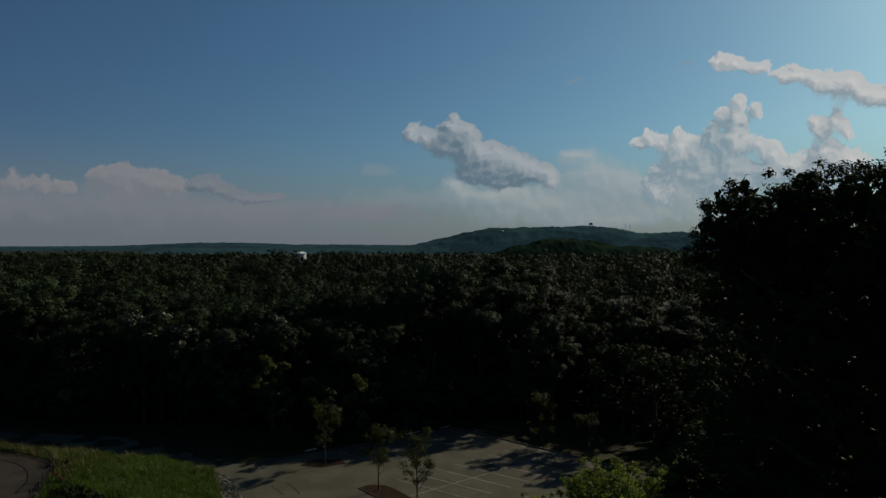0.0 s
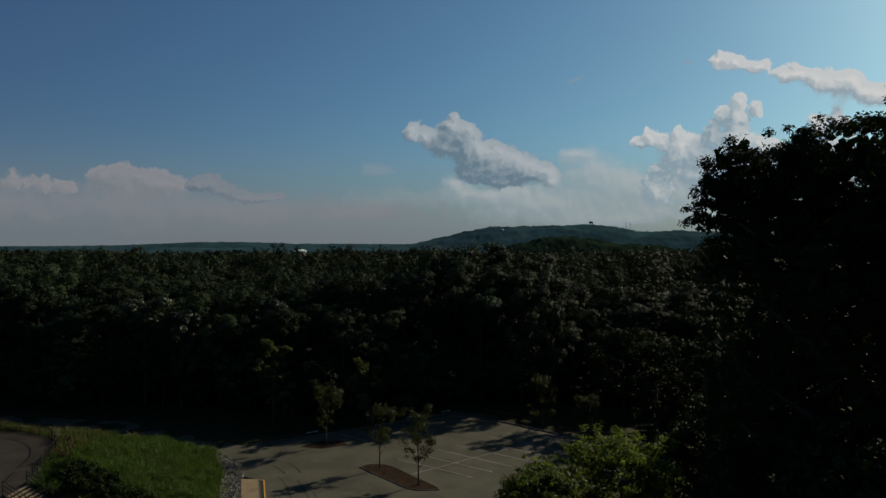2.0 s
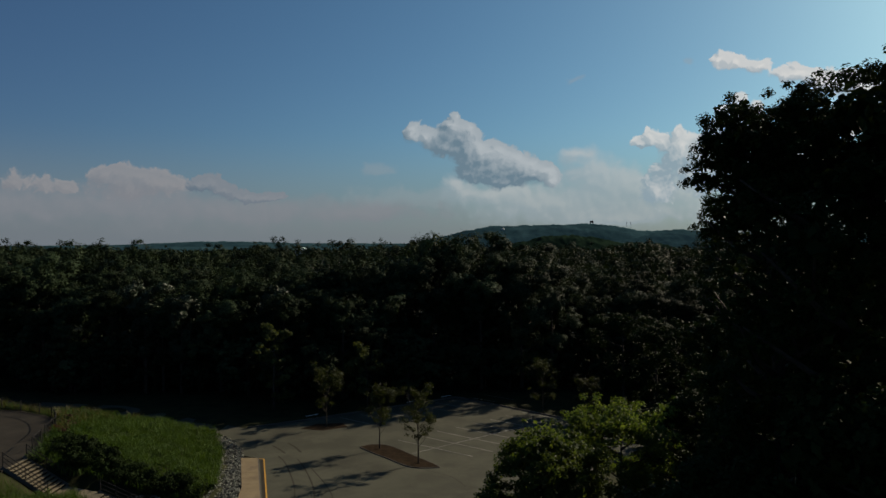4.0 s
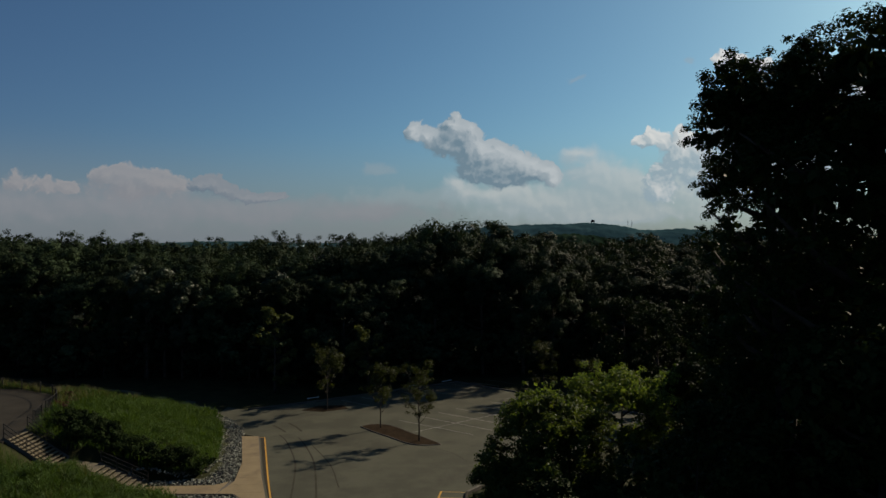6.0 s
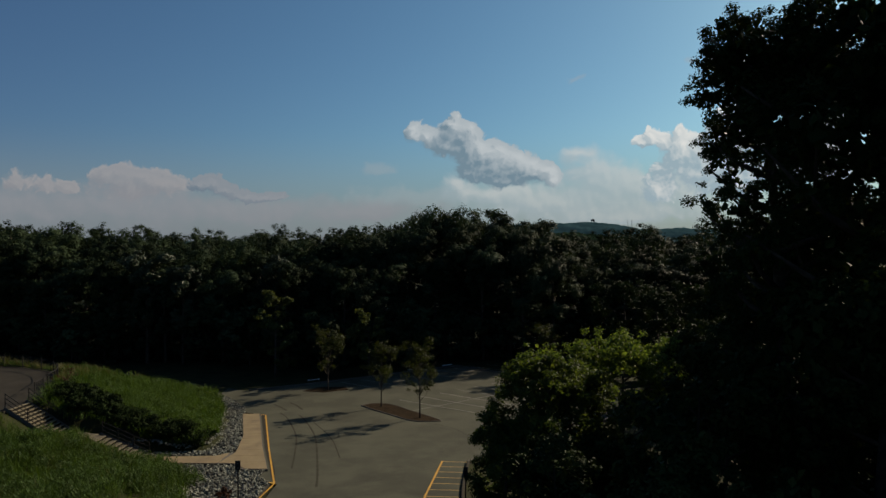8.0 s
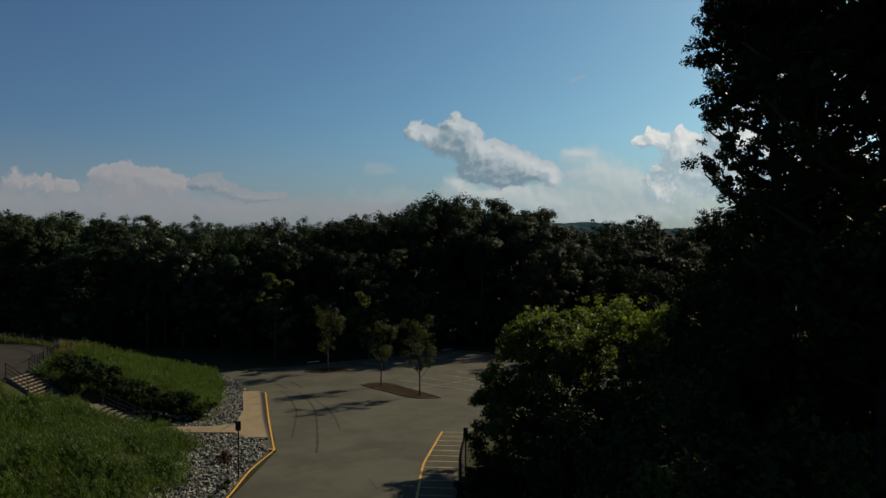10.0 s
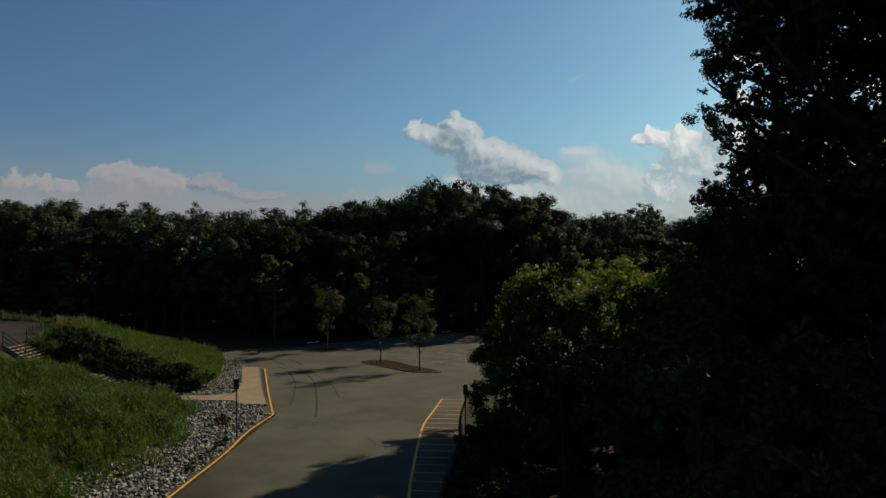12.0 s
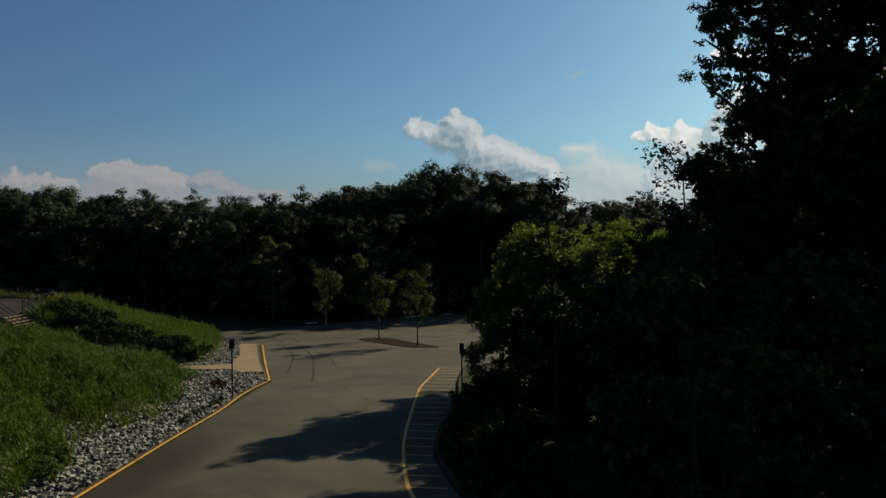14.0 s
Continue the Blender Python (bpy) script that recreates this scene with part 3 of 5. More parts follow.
U, V = Vector((0.767, 0.642)), Vector((0.79, -0.613))     # along the stall rows, and along each stall's lines
LOT = [(-10.45, 5), (-10.45, 41.2), (-12.0, 41.9), (-17.2, 62.3), (-19.0, 63.2), (-19.6, 65.0), (-23.4, 70.4), (-44, 77.5), (-92, 85), (-92, 94), (-40, 84), (-21.5, 73.0),
       (-15.8, 76.3), (1.6, 88.4), (23, 68), (8, 53.5), (2.6, 47.6), (1.3, 45.6), (0.8, 40), (0.6, 34), (-0.2, 28), (-0.35, 24), (0.3, 20.5), (1.2, 17), (1.6, 5)]
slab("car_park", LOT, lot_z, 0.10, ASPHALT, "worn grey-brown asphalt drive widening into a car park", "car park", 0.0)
slab("plaza", PLAZA, lambda y: 5.05, 0.25, OLD_ASPHALT, "dull brown-grey paved terrace above the bank", "pavement", 0.0)
WALK = [(-13.4, 43.95), (-11.72, 43.9), (-13.68, 50.0), (-17.18, 62.0), (-18.85, 62.0), (-16.15, 53.2), (-15.2, 48.2), (-16.3, 47.3), (-20.95, 47.0), (-20.95, 45.4), (-14.4, 45.3)]
walk_base = slab("sidewalk", WALK, lot_z, 0.25, KERB, "tan concrete sidewalk in cast panels turning off to the steps", "sidewalk", 0.125)


def panels(poly, axis, lo, hi, step):
    """Cast panels with open joints along one axis, lying on the sidewalk's base."""
    k = lo
    while k < hi:
        a, b = (1, 0) if axis == "x" else (0, 1)
        bit = cut(cut(poly, a, b, k + 0.008), -a, -b, -(min(k + step, hi) - 0.008))
        if len(bit) > 2:
            slab("panel", bit, lot_z, 0.03, CONCRETE, "", "", 0.145, walk_base)
        k += step


panels([(-13.3, 44.05), (-11.8, 44.0), (-13.76, 50.0), (-17.26, 61.9), (-18.77, 61.9), (-16.11, 53.2), (-15.16, 48.2), (-15.5, 45.38), (-14.35, 45.35)], "y", 44.0, 61.9, 1.66)
panels([(-15.54, 48.1), (-16.3, 47.27), (-20.9, 46.97), (-20.9, 45.44), (-15.54, 45.38)], "x", -20.9, -15.54, 1.8)


def ribbon(name, points, width, mat, parent=None, lift=0.006, z=lot_z):
    """A painted line: a thin strip along the points, lying on the ground."""
    pts = [Vector(p) for p in points]
    verts, faces = [], []
    for i, p in enumerate(pts):
        d = (pts[min(i + 1, len(pts) - 1)] - pts[max(i - 1, 0)]).normalized()
        s = Vector((-d.y, d.x)) * width / 2
        for q in (p + s, p - s):
            verts.append((q.x, q.y, z(q.y) + lift))
        if i:
            faces.append((2 * i - 2, 2 * i - 1, 2 * i + 1, 2 * i))
    return mesh(name, verts, faces, mat, parent)


def smooth_line(points, n=6):
    """A smooth curve through the points."""
    p = [Vector(q) for q in points]
    p = [2 * p[0] - p[1]] + p + [2 * p[-1] - p[-2]]
    out = []
    for i in range(1, len(p) - 2):
        for t in np.linspace(0, 1, n, endpoint=False):
            a, b, c, d = p[i - 1], p[i], p[i + 1], p[i + 2]
            out.append(0.5 * ((2 * b) + (c - a) * t + (2 * a - 5 * b + 4 * c - d) * t * t + (3 * b - a - 3 * c + d) * t ** 3))
    return out + [p[-2]]


tagged(ribbon("edge_line", smooth_line([(-10.5, 6), (-10.6, 18), (-10.68, 26), (-10.62, 32), (-10.85, 36.8), (-10.66, 40.6), (-10.62, 41.2)]) + [Vector((-13.2, 49.8)), Vector((-16.7, 62.0))], 0.115, YELLOW), "yellow painted edge line along the drive", "road marking", kind="structure")
tagged(ribbon("edge_line", [(-12.25, 42.35), (-11.6, 41.9), (-10.7, 41.3)], 0.12, YELLOW), "short yellow painted line at the sidewalk corner", "road marking", kind="structure")
tagged(ribbon("edge_line", [(-18.9, 62.25), (-16.75, 62.05)], 0.10, YELLOW), "short yellow painted line across the sidewalk end", "road marking", kind="structure")
ISLAND_EDGE = smooth_line([(-0.3, 46.2), (-0.9, 41.6), (-1.32, 38.2), (-1.44, 34.5), (-1.5, 30.5), (-1.5, 26), (-1.2, 21.8), (-0.75, 19.2), (0.3, 16)])
hatch = tagged(ribbon("hatched_area", ISLAND_EDGE, 0.12, YELLOW), "curved yellow line round a striped no-parking strip", "road marking", kind="structure")


def edge_x(y):
    for a, b in zip(ISLAND_EDGE, ISLAND_EDGE[1:]):
        if b.y <= y <= a.y:
            return a.x + (b.x - a.x) * (a.y - y) / max(a.y - b.y, 1e-6)
    return -0.5


for i in range(22):
    yv = 46.1 - 1.22 * i
    right = {0: 1.35}.get(i, max(-0.35, min(1.25, -0.45 + (yv - 25) * 0.086))) if yv > 24 else -0.3 + (24 - yv) * 0.13
    ribbon("stripe", [(edge_x(yv) + 0.05, yv), (right, yv - 0.16)], 0.09, PALE_YELLOW, hatch, 0.003)

tagged(ribbon("gutter", [(-11.0, 42.4), (-11.52, 44.3), (-13.42, 50.0), (-16.92, 62.0)], 0.28, OLD_ASPHALT, None, 0.004), "dark asphalt gutter strip beside the sidewalk", "gutter", kind="structure")
stalls = tagged(ribbon("stall_lines", [(-3.1, 63.8), (-3.1 + U.x * 21, 63.8 + U.y * 21)], 0.11, WHITE, None, 0.008), "faded white parking stall lines on asphalt", "road marking", kind="structure")
for i in range(8):
    c = Vector((-0.97, 65.58)) + U * 2.6 * i
    ribbon("stall_line", [c - V * 4.8, c + V * 4.6], 0.10, WHITE, stalls, 0.004)
for i in range(9):
    c = Vector((-12.4, 78.1)) + Vector((0.82, 0.572)) * 2.66 * i
    ribbon("stall_line", [c + V * 0.4, c + V * 5.0], 0.10, WHITE, stalls, 0.004)

# tyre marks, dark and thin, curving over the drive
for pts, wd in (([(-17.1, 66.6), (-16.2, 65.5), (-15.2, 64.0)], 0.22), ([(-15.7, 67.4), (-14.8, 66.2), (-13.8, 64.4)], 0.22),
                ([(-15.6, 63.0), (-14.3, 60.4), (-12.1, 53.9), (-11.0, 48.6), (-10.3, 44.5)], 0.13), ([(-13.6, 62.0), (-12.4, 59.2), (-10.6, 53.9), (-9.4, 48.6), (-8.3, 43.0), (-7.9, 40.5)], 0.14),
                ([(-11.8, 59.2), (-9.1, 52.9), (-7.5, 47.1)], 0.10), ([(-1.9, 58.6), (0.5, 56.4), (1.7, 53.7)], 0.06),
                ([(-5.0, 31.7), (-4.3, 31.85), (-3.55, 31.9)], 0.08), ([(-4.2, 35.4), (-3.8, 34.4), (-3.5, 33.5)], 0.05)):
    tagged(ribbon("tyre_mark", smooth_line(pts), wd, RUBBER, None, 0.005), "dark curved tyre mark on the asphalt", "tyre mark", "tyre marks", kind="structure")


def kerb(name, points, label, width=0.16, high=0.14, z=lot_z, mat=KERB):
    """A kerb: a low rounded bar along the points."""
    pts = [Vector(p) for p in points]
    prof = [(-width / 2, -0.12), (-width / 2, high - 0.02), (-width / 2 + 0.03, high), (width / 2 - 0.03, high), (width / 2, high - 0.02), (width / 2, -0.12)]
    verts, faces = [], []
    for i, p in enumerate(pts):
        d = (pts[min(i + 1, len(pts) - 1)] - pts[max(i - 1, 0)]).normalized()
        s = Vector((-d.y, d.x))
        for a, b in prof:
            q = p + s * a
            verts.append((q.x, q.y, z(p.y) + b))
        if i:
            for j in range(5):
                faces.append((6 * i - 6 + j, 6 * i - 5 + j, 6 * i + 1 + j, 6 * i + j))
    return tagged(mesh(name, verts, faces, mat), label, "kerb", kind="structure")


# the darker asphalt material stands in for the shade over this kerb
kerb("kerb", smooth_line([(1.45, 45.8), (0.95, 40), (0.75, 34), (-0.05, 28), (-0.2, 24), (0.45, 20.5), (1.35, 17), (1.75, 6)]), "kerb along a planted verge, shade put into its colour", mat=OLD_ASPHALT)
kerb("kerb", [(1.45, 45.8), (2.7, 47.5), (8.1, 53.4), (23.1, 67.9)], "grey concrete kerb along the car park's edge")
kerb("kerb", [(-21.5, 73.2), (-15.9, 76.5), (1.6, 88.6), (23.2, 68.1)], "grey concrete kerb below the wood's edge")

ISLE = smooth_line([(-8.3, 66.0), (-7.3, 66.75), (-5.4, 66.3), (-2.9, 63.0), (-0.6, 59.5), (-0.9, 59.0), (-3.0, 59.2), (-5.4, 62.2), (-8.0, 65.5), (-8.3, 66.0)], 4)[:-1]
isle = slab("planting_island", [tuple(p) for p in ISLE], lot_z, 0.3, MULCH, "low mulched island with a thin kerb in the car park", "island", 0.06)
kerb("kerb", ISLE + [ISLE[0]], "thin kerb round the mulched island", 0.10, 0.075)
slab("planting_bed", [(-15.6, 72.9), (-13.2, 72.2), (-10.6, 73.6), (-11.4, 75.2), (-14.2, 75.0)], lot_z, 0.3, MULCH, "mulched bed at the car park's back edge", "bed", 0.02)


# ---- steps, rails and fence ----
def flight(name, x0, x1, z0, z1, y0, y1, count, label):
    """A flight of concrete steps going up to the west, with a stringer wall on either side."""
    root = empty(name, Matrix.Translation((x0, (y0 + y1) / 2, z0)), label, "steps")
    tread, rise = (x0 - x1) / count, (z1 - z0) / count
    for i in range(count):
        bm = bmesh.new()
        add_box(bm, -tread * (i + 1) - 0.03, -tread * i, -(y1 - y0) / 2, (y1 - y0) / 2, rise * i - 0.35, rise * (i + 1), bevel=0.015)
        step = part("step", bm, STEP_STONE, root)
        # a thin dark plate makes each riser darker than its tread
        bm = bmesh.new()
        add_box(bm, -tread * i - 0.002, -tread * i + 0.005, -(y1 - y0) / 2 + 0.02, (y1 - y0) / 2 - 0.02, rise * i, rise * (i + 1) - 0.035)
        part("riser", bm, RISER, step, "thin dark riser plate")
    for side in (-1, 1):
        yv = side * ((y1 - y0) / 2 + 0.11)
        v, f = tube([(0.15, yv, -0.02), (-(x0 - x1) - 0.15, yv, z1 - z0 + 0.08)], [0.15, 0.15], 4)
        mesh("stringer", v, f, KERB, root, "concrete side wall")
    return root


def handrail(name, x0, x1, z0, z1, y0, y1, label, posts):
    """Three black pipes following the steps, between posts."""
    root = empty(name, Matrix.Translation((x0, y0, z0)), label, "handrail", "stair rails")
    end = Vector((x1 - x0, y1 - y0, z1 - z0))
    for h in (0.35, 0.65, 0.95):
        v, f = tube([Vector((0, 0, h)), end + Vector((0, 0, h))], [0.026, 0.026], 6)
        mesh("rail", v, f, BLACK_METAL, root)
    for i in range(posts):
        p = end * (i / (posts - 1))
        v, f = tube([p + Vector((0, 0, -0.15)), p + Vector((0, 0, 0.98))], [0.032, 0.032], 6)
        post = mesh("post", v, f, BLACK_METAL, root)
        bm = bmesh.new()
        add_box(bm, p.x - 0.07, p.x + 0.07, p.y - 0.07, p.y + 0.07, p.z - 0.01, p.z + 0.012, bevel=0.004)
        part("base_plate", bm, BLACK_METAL, post)
    return root


LOW = lot_z(46.2) + 0.14
flight("steps", -20.9, -24.2, LOW, 3.05, 45.45, 47.0, 9, "tan concrete steps climbing through the grassy bank")
slab("landing", [(-24.2, 45.3), (-24.2, 47.2), (-27.4, 48.5), (-27.4, 46.2)], lambda y: 3.05, 0.4, STEP_STONE, "tan concrete landing between two flights of steps", "landing")
flight("steps", -27.4, -30.35, 3.05, 5.05, 46.3, 48.5, 11, "tan concrete steps up to the paved terrace")
handrail("handrail", -20.9, -24.2, LOW, 3.05, 47.1, 47.1, "black metal handrail beside the lower steps", 4)
handrail("handrail", -27.4, -30.3, 3.05, 5.1, 48.62, 48.62, "black metal handrail beside the upper steps", 3)
handrail("handrail", -27.4, -30.5, 3.05, 5.2, 46.3, 46.3, "black metal handrail beside the upper steps", 3)


def fence(points, label, z, high=1.1):
    root = empty("fence", Matrix.Translation((points[0][0], points[0][1], z)), label, "fence")
    o = Vector((points[0][0], points[0][1], 0))
    line = [Vector((p[0], p[1], 0)) - o for p in points]
    for h in (0.12, high - 0.08):
        v, f = tube([p + Vector((0, 0, h)) for p in line], [0.024] * len(line), 4)
        mesh("rail", v, f, BLACK_METAL, root)
    pv, pf = tube([(0, 0, 0.12), (0, 0, high - 0.08)], [0.011, 0.011], 4)
    picket = None
    for a, b in zip(line, line[1:]):
        n = max(1, round((b - a).length / 0.16))
        for i in range(n):
            p = a.lerp(b, i / n)
            if picket is None:
                picket = mesh("picket", pv, pf, BLACK_METAL, root)
                me, ob = picket.data, picket
            else:
                ob = new("picket", me)
                ob.parent = root
            ob.location = p
    bm = bmesh.new()
    add_box(bm, -0.035, 0.035, -0.035, 0.035, -0.2, high, bevel=0.008)
    post = part("post", bm, BLACK_METAL, root)
    post.location = line[0]
    step, walked = 1.9, 0.0
    for a, b in zip(line, line[1:]):
        walked += (b - a).length
        if walked >= step:
            walked = 0.0
            ob = new("post", post.data)
            ob.parent = root
            ob.location = b
    return root


fence([tuple(p) for p in smooth_line([(-31.9, 53.6), (-32.9, 56.8), (-35.4, 60.0), (-39.3, 62.2), (-44.0, 63.4), (-56, 64.4)], 5)], "black metal picket fence curving round the terrace", 5.05)
fence([(-30.9, 50.3), (-31.5, 52.4)], "short black metal fence beside the steps", 5.05)


# ---- signs and small road furniture ----
def road_sign(x, y, high, wide, tall, label):
    root = empty("road_sign", Matrix.Translation((x, y, lot_z(y))), label, "sign", "road signs")
    v, f = tube([(0, 0, -0.2), (0, 0, high)], [0.038, 0.038], 8)
    mesh("post", v, f, BLACK_METAL, root)
    bm = bmesh.new()
    add_box(bm, -wide / 2, wide / 2, -0.05, -0.035, high - tall, high + 0.03, bevel=0.004)
    # black stands for the shade on the plate's backlit face
    plate = part("plate", bm, BLACK_METAL, root, "sign plate with its backlit shade in the colour")
    for h in (0.12, tall - 0.1):
        v, f = tube([(0, -0.062, high - h), (0, -0.05, high - h)], [0.014, 0.014], 6)
        mesh("bolt", v, f, GALVANISED, plate)
    for h in (0.12, tall - 0.1):
        bm = bmesh.new()
        add_box(bm, -0.05, 0.05, -0.034, 0.05, high - h - 0.02, high - h + 0.02)
        part("bracket", bm, GALVANISED, root)
    bm = bmesh.new()
    bmesh.ops.create_cone(bm, cap_ends=True, segments=10, radius1=0.12, radius2=0.09, depth=0.12, matrix=Matrix.Translation((0, 0, 0.02)))
    part("footing", bm, KERB, root)
    return root


road_sign(-10.95, 35.1, 3.08, 0.28, 0.47, "dark road sign on a thin post in the rocks")
road_sign(0.95, 34.6, 2.85, 0.23, 0.48, "dark road sign on a thin post at the verge")

for x, y, z, ln, turn in ((-15.3, 77.6, 0.34, 1.5, 37), (-3.9, 85.3, 0.22, 2.2, 36), (0.2, 88.2, 0.22, 1.6, 36)):
    root = empty("barrier_rail", pose(x, y, lot_z(y), 0, 0, turn), "white-painted low rail on posts at the wood's edge", "barrier")
    v, f = tube([(-ln / 2, 0, z), (ln / 2, 0, z + 0.02)], [0.04, 0.04], 8)
    mesh("beam", v, f, WHITE_PAINT, root)
    for k in (-0.4, 0.4):
        v, f = tube([(k * ln, 0, -0.3), (k * ln, 0, z - 0.02)], [0.05, 0.05], 7)
        mesh("post", v, f, BARK, root)


# ---- far hills, mast and tank ----
def ridge(name, label, y0, depth, heights, x0, x1, steps, seed, rough, mat=HAZY_HILLSIDE):
    """A wooded ridge: its skyline from a smooth run of heights, falling off to both sides."""
    xsr = np.linspace(x0, x1, steps)
    tops = np.interp(xsr, *zip(*heights))
    tops = np.convolve(np.pad(tops, 6, mode="edge"), np.ones(13) / 13, mode="valid")
    rows, verts, faces = 34, [], []
    for j in range(rows):
        t = j / (rows - 1) * 2 - 1
        fall = max(0.0, 1 - abs(t) ** 1.7)
        for x, h in zip(xsr, tops):
            b = noise.fractal((x * 0.012, (y0 + t * depth) * 0.012, seed), 1.0, 2.0, 4) * rough + abs(noise.noise((x * 0.09, t * depth * 0.09, seed))) * rough
            b += noise.noise((x * 0.07, t * 9, seed)) * rough * 0.35
            verts.append((x, y0 + t * depth, -14 + (h + 14) * fall + b * (0.4 + fall)))
    for j in range(rows - 1):
        for i in range(steps - 1):
            a = j * steps + i
            faces.append((a, a + 1, a + steps + 1, a + steps))
    return tagged(mesh(name, verts, faces, mat, smooth=True), label, "hill", kind="structure")


def far_xz(px, py, d):
    """World x and z of a direction given as tangents, d metres ahead."""
    return px * d, 24.3 + py * d


HILL = [(-.50, -.004), (-.16, -.004), (-.06, .000), (-.035, .003), (0.0, .012), (.035, .020), (.070, .027), (.15, .028), (.215, .030), (.255, .027), (.285, .020), (.315, .018), (.345, .022), (.375, .020), (.44, .016), (.60, .012), (.9, .004)]
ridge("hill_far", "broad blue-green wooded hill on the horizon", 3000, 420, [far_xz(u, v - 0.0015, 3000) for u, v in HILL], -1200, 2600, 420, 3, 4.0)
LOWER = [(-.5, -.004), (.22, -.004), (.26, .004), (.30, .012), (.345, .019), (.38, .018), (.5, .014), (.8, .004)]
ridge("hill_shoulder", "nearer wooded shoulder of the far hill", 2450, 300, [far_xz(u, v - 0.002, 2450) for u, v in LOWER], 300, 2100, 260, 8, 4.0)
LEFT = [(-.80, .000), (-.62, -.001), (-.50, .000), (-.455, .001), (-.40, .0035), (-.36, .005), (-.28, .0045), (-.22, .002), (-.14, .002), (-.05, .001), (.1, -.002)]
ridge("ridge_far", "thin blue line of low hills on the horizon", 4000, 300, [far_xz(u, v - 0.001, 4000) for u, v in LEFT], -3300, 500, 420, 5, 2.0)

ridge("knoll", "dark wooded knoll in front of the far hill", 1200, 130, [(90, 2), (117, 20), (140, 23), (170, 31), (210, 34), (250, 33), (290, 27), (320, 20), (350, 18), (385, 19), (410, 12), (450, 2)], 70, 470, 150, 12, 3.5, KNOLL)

mast = empty("water_tower", Matrix.Translation((*[far_xz(.2196, 0, 3000)[0], 2990], 24.3 + .0275 * 3000)), "small dark water tower on the hilltop", "tower")
for sx, sy in ((-7, -7), (7, -7), (-7, 7), (7, 7)):
    v, f = tube([(sx, sy, -4), (sx * 0.8, sy * 0.8, 10)], [0.9, 0.9], 6)
    mesh("leg", v, f, BLACK_METAL, mast)
bm = bmesh.new()
bmesh.ops.create_uvsphere(bm, u_segments=16, v_segments=10, radius=1, matrix=Matrix.Translation((0, 0, 13)) @ Matrix.Diagonal((9, 9, 5, 1)))
part("tank", bm, BLACK_METAL, mast, smooth=True)
tankx = far_xz(.0885, 0, 2850)[0]
silo = empty("storage_tank", Matrix.Translation((tankx, 2850, 24.3 + .0165 * 2850)), "pale round storage tank on the wooded hillside", "tank")
bm = bmesh.new()
bmesh.ops.create_cone(bm, cap_ends=True, segments=20, radius1=7, radius2=7, depth=16, matrix=Matrix.Translation((0, 0, 6)))
part("shell", bm, WHITE_PAINT, silo, smooth=False)
bm = bmesh.new()
bmesh.ops.create_cone(bm, cap_ends=True, segments=20, radius1=7.2, radius2=0.5, depth=4, matrix=Matrix.Translation((0, 0, 16)))
part("roof", bm, WHITE_PAINT, silo)
for u in (.2725, .2785):
    x = far_xz(u, 0, 2960)[0]
    pylon = empty("pylon", Matrix.Translation((x, 2960, 24.3 + .0245 * 2960)), "thin grey lattice pylon on the hill's ridge", "pylon", "pylons")
    for sx in (-2.5, 2.5):
        v, f = tube([(sx, 0, -6), (sx * 0.2, 0, 22)], [0.45, 0.3], 5)
        mesh("leg", v, f, GALVANISED, pylon)
    for h in (10, 16, 21):
        v, f = tube([(-4, 0, h), (4, 0, h)], [0.35, 0.35], 5)
        mesh("crossarm", v, f, GALVANISED, pylon)

hall = empty("hall", Matrix.Translation((-.2120 * 660, 660, 10.1)), "pale green low-domed hall roof rising from the trees", "building")
bm = bmesh.new()
bmesh.ops.create_cone(bm, cap_ends=True, segments=24, radius1=5.8, radius2=5.8, depth=12, matrix=Matrix.Translation((0, 0, 0.0)))
part("wall", bm, WHITE_PAINT, hall)
bm = bmesh.new()
bmesh.ops.create_cone(bm, cap_ends=True, segments=24, radius1=6.8, radius2=2.4, depth=1.7, matrix=Matrix.Translation((0, 0, 7.1)))
part("roof", bm, TEAL_ROOF, hall)


# ---- the big trees beside the camera ----
REACH = ((-2, 11.0), (13.5, 13.0), (15.0, 13.0), (16.0, 13.3), (17.3, 12.6), (18.3, 11.9), (19.3, 12.2), (20.5, 12.3), (22.0, 12.3), (22.9, 12.8), (23.5, 11.5), (24.4, 11.3), (25.3, 12.3), (26.2, 12.0), (27.0, 12.4), (28, 15.0), (31, 20))


def oak_edge(b, at):
    """Keeps a lobe of the oaks behind the stand's open side and under its flat crest."""
    x, y, z, r = b[0] + at[0], b[1] + at[1], b[2] + at[2], b[3]
    z = min(z, 28.4 + 0.05 * max(0.0, 27 - y) - r * 0.85)
    x = max(x, float(np.interp(z, *zip(*REACH))) * max(1.0, y / 32.0) + r * 0.8 - 0.3)
    return (x - at[0], b[1], z - at[2], r)


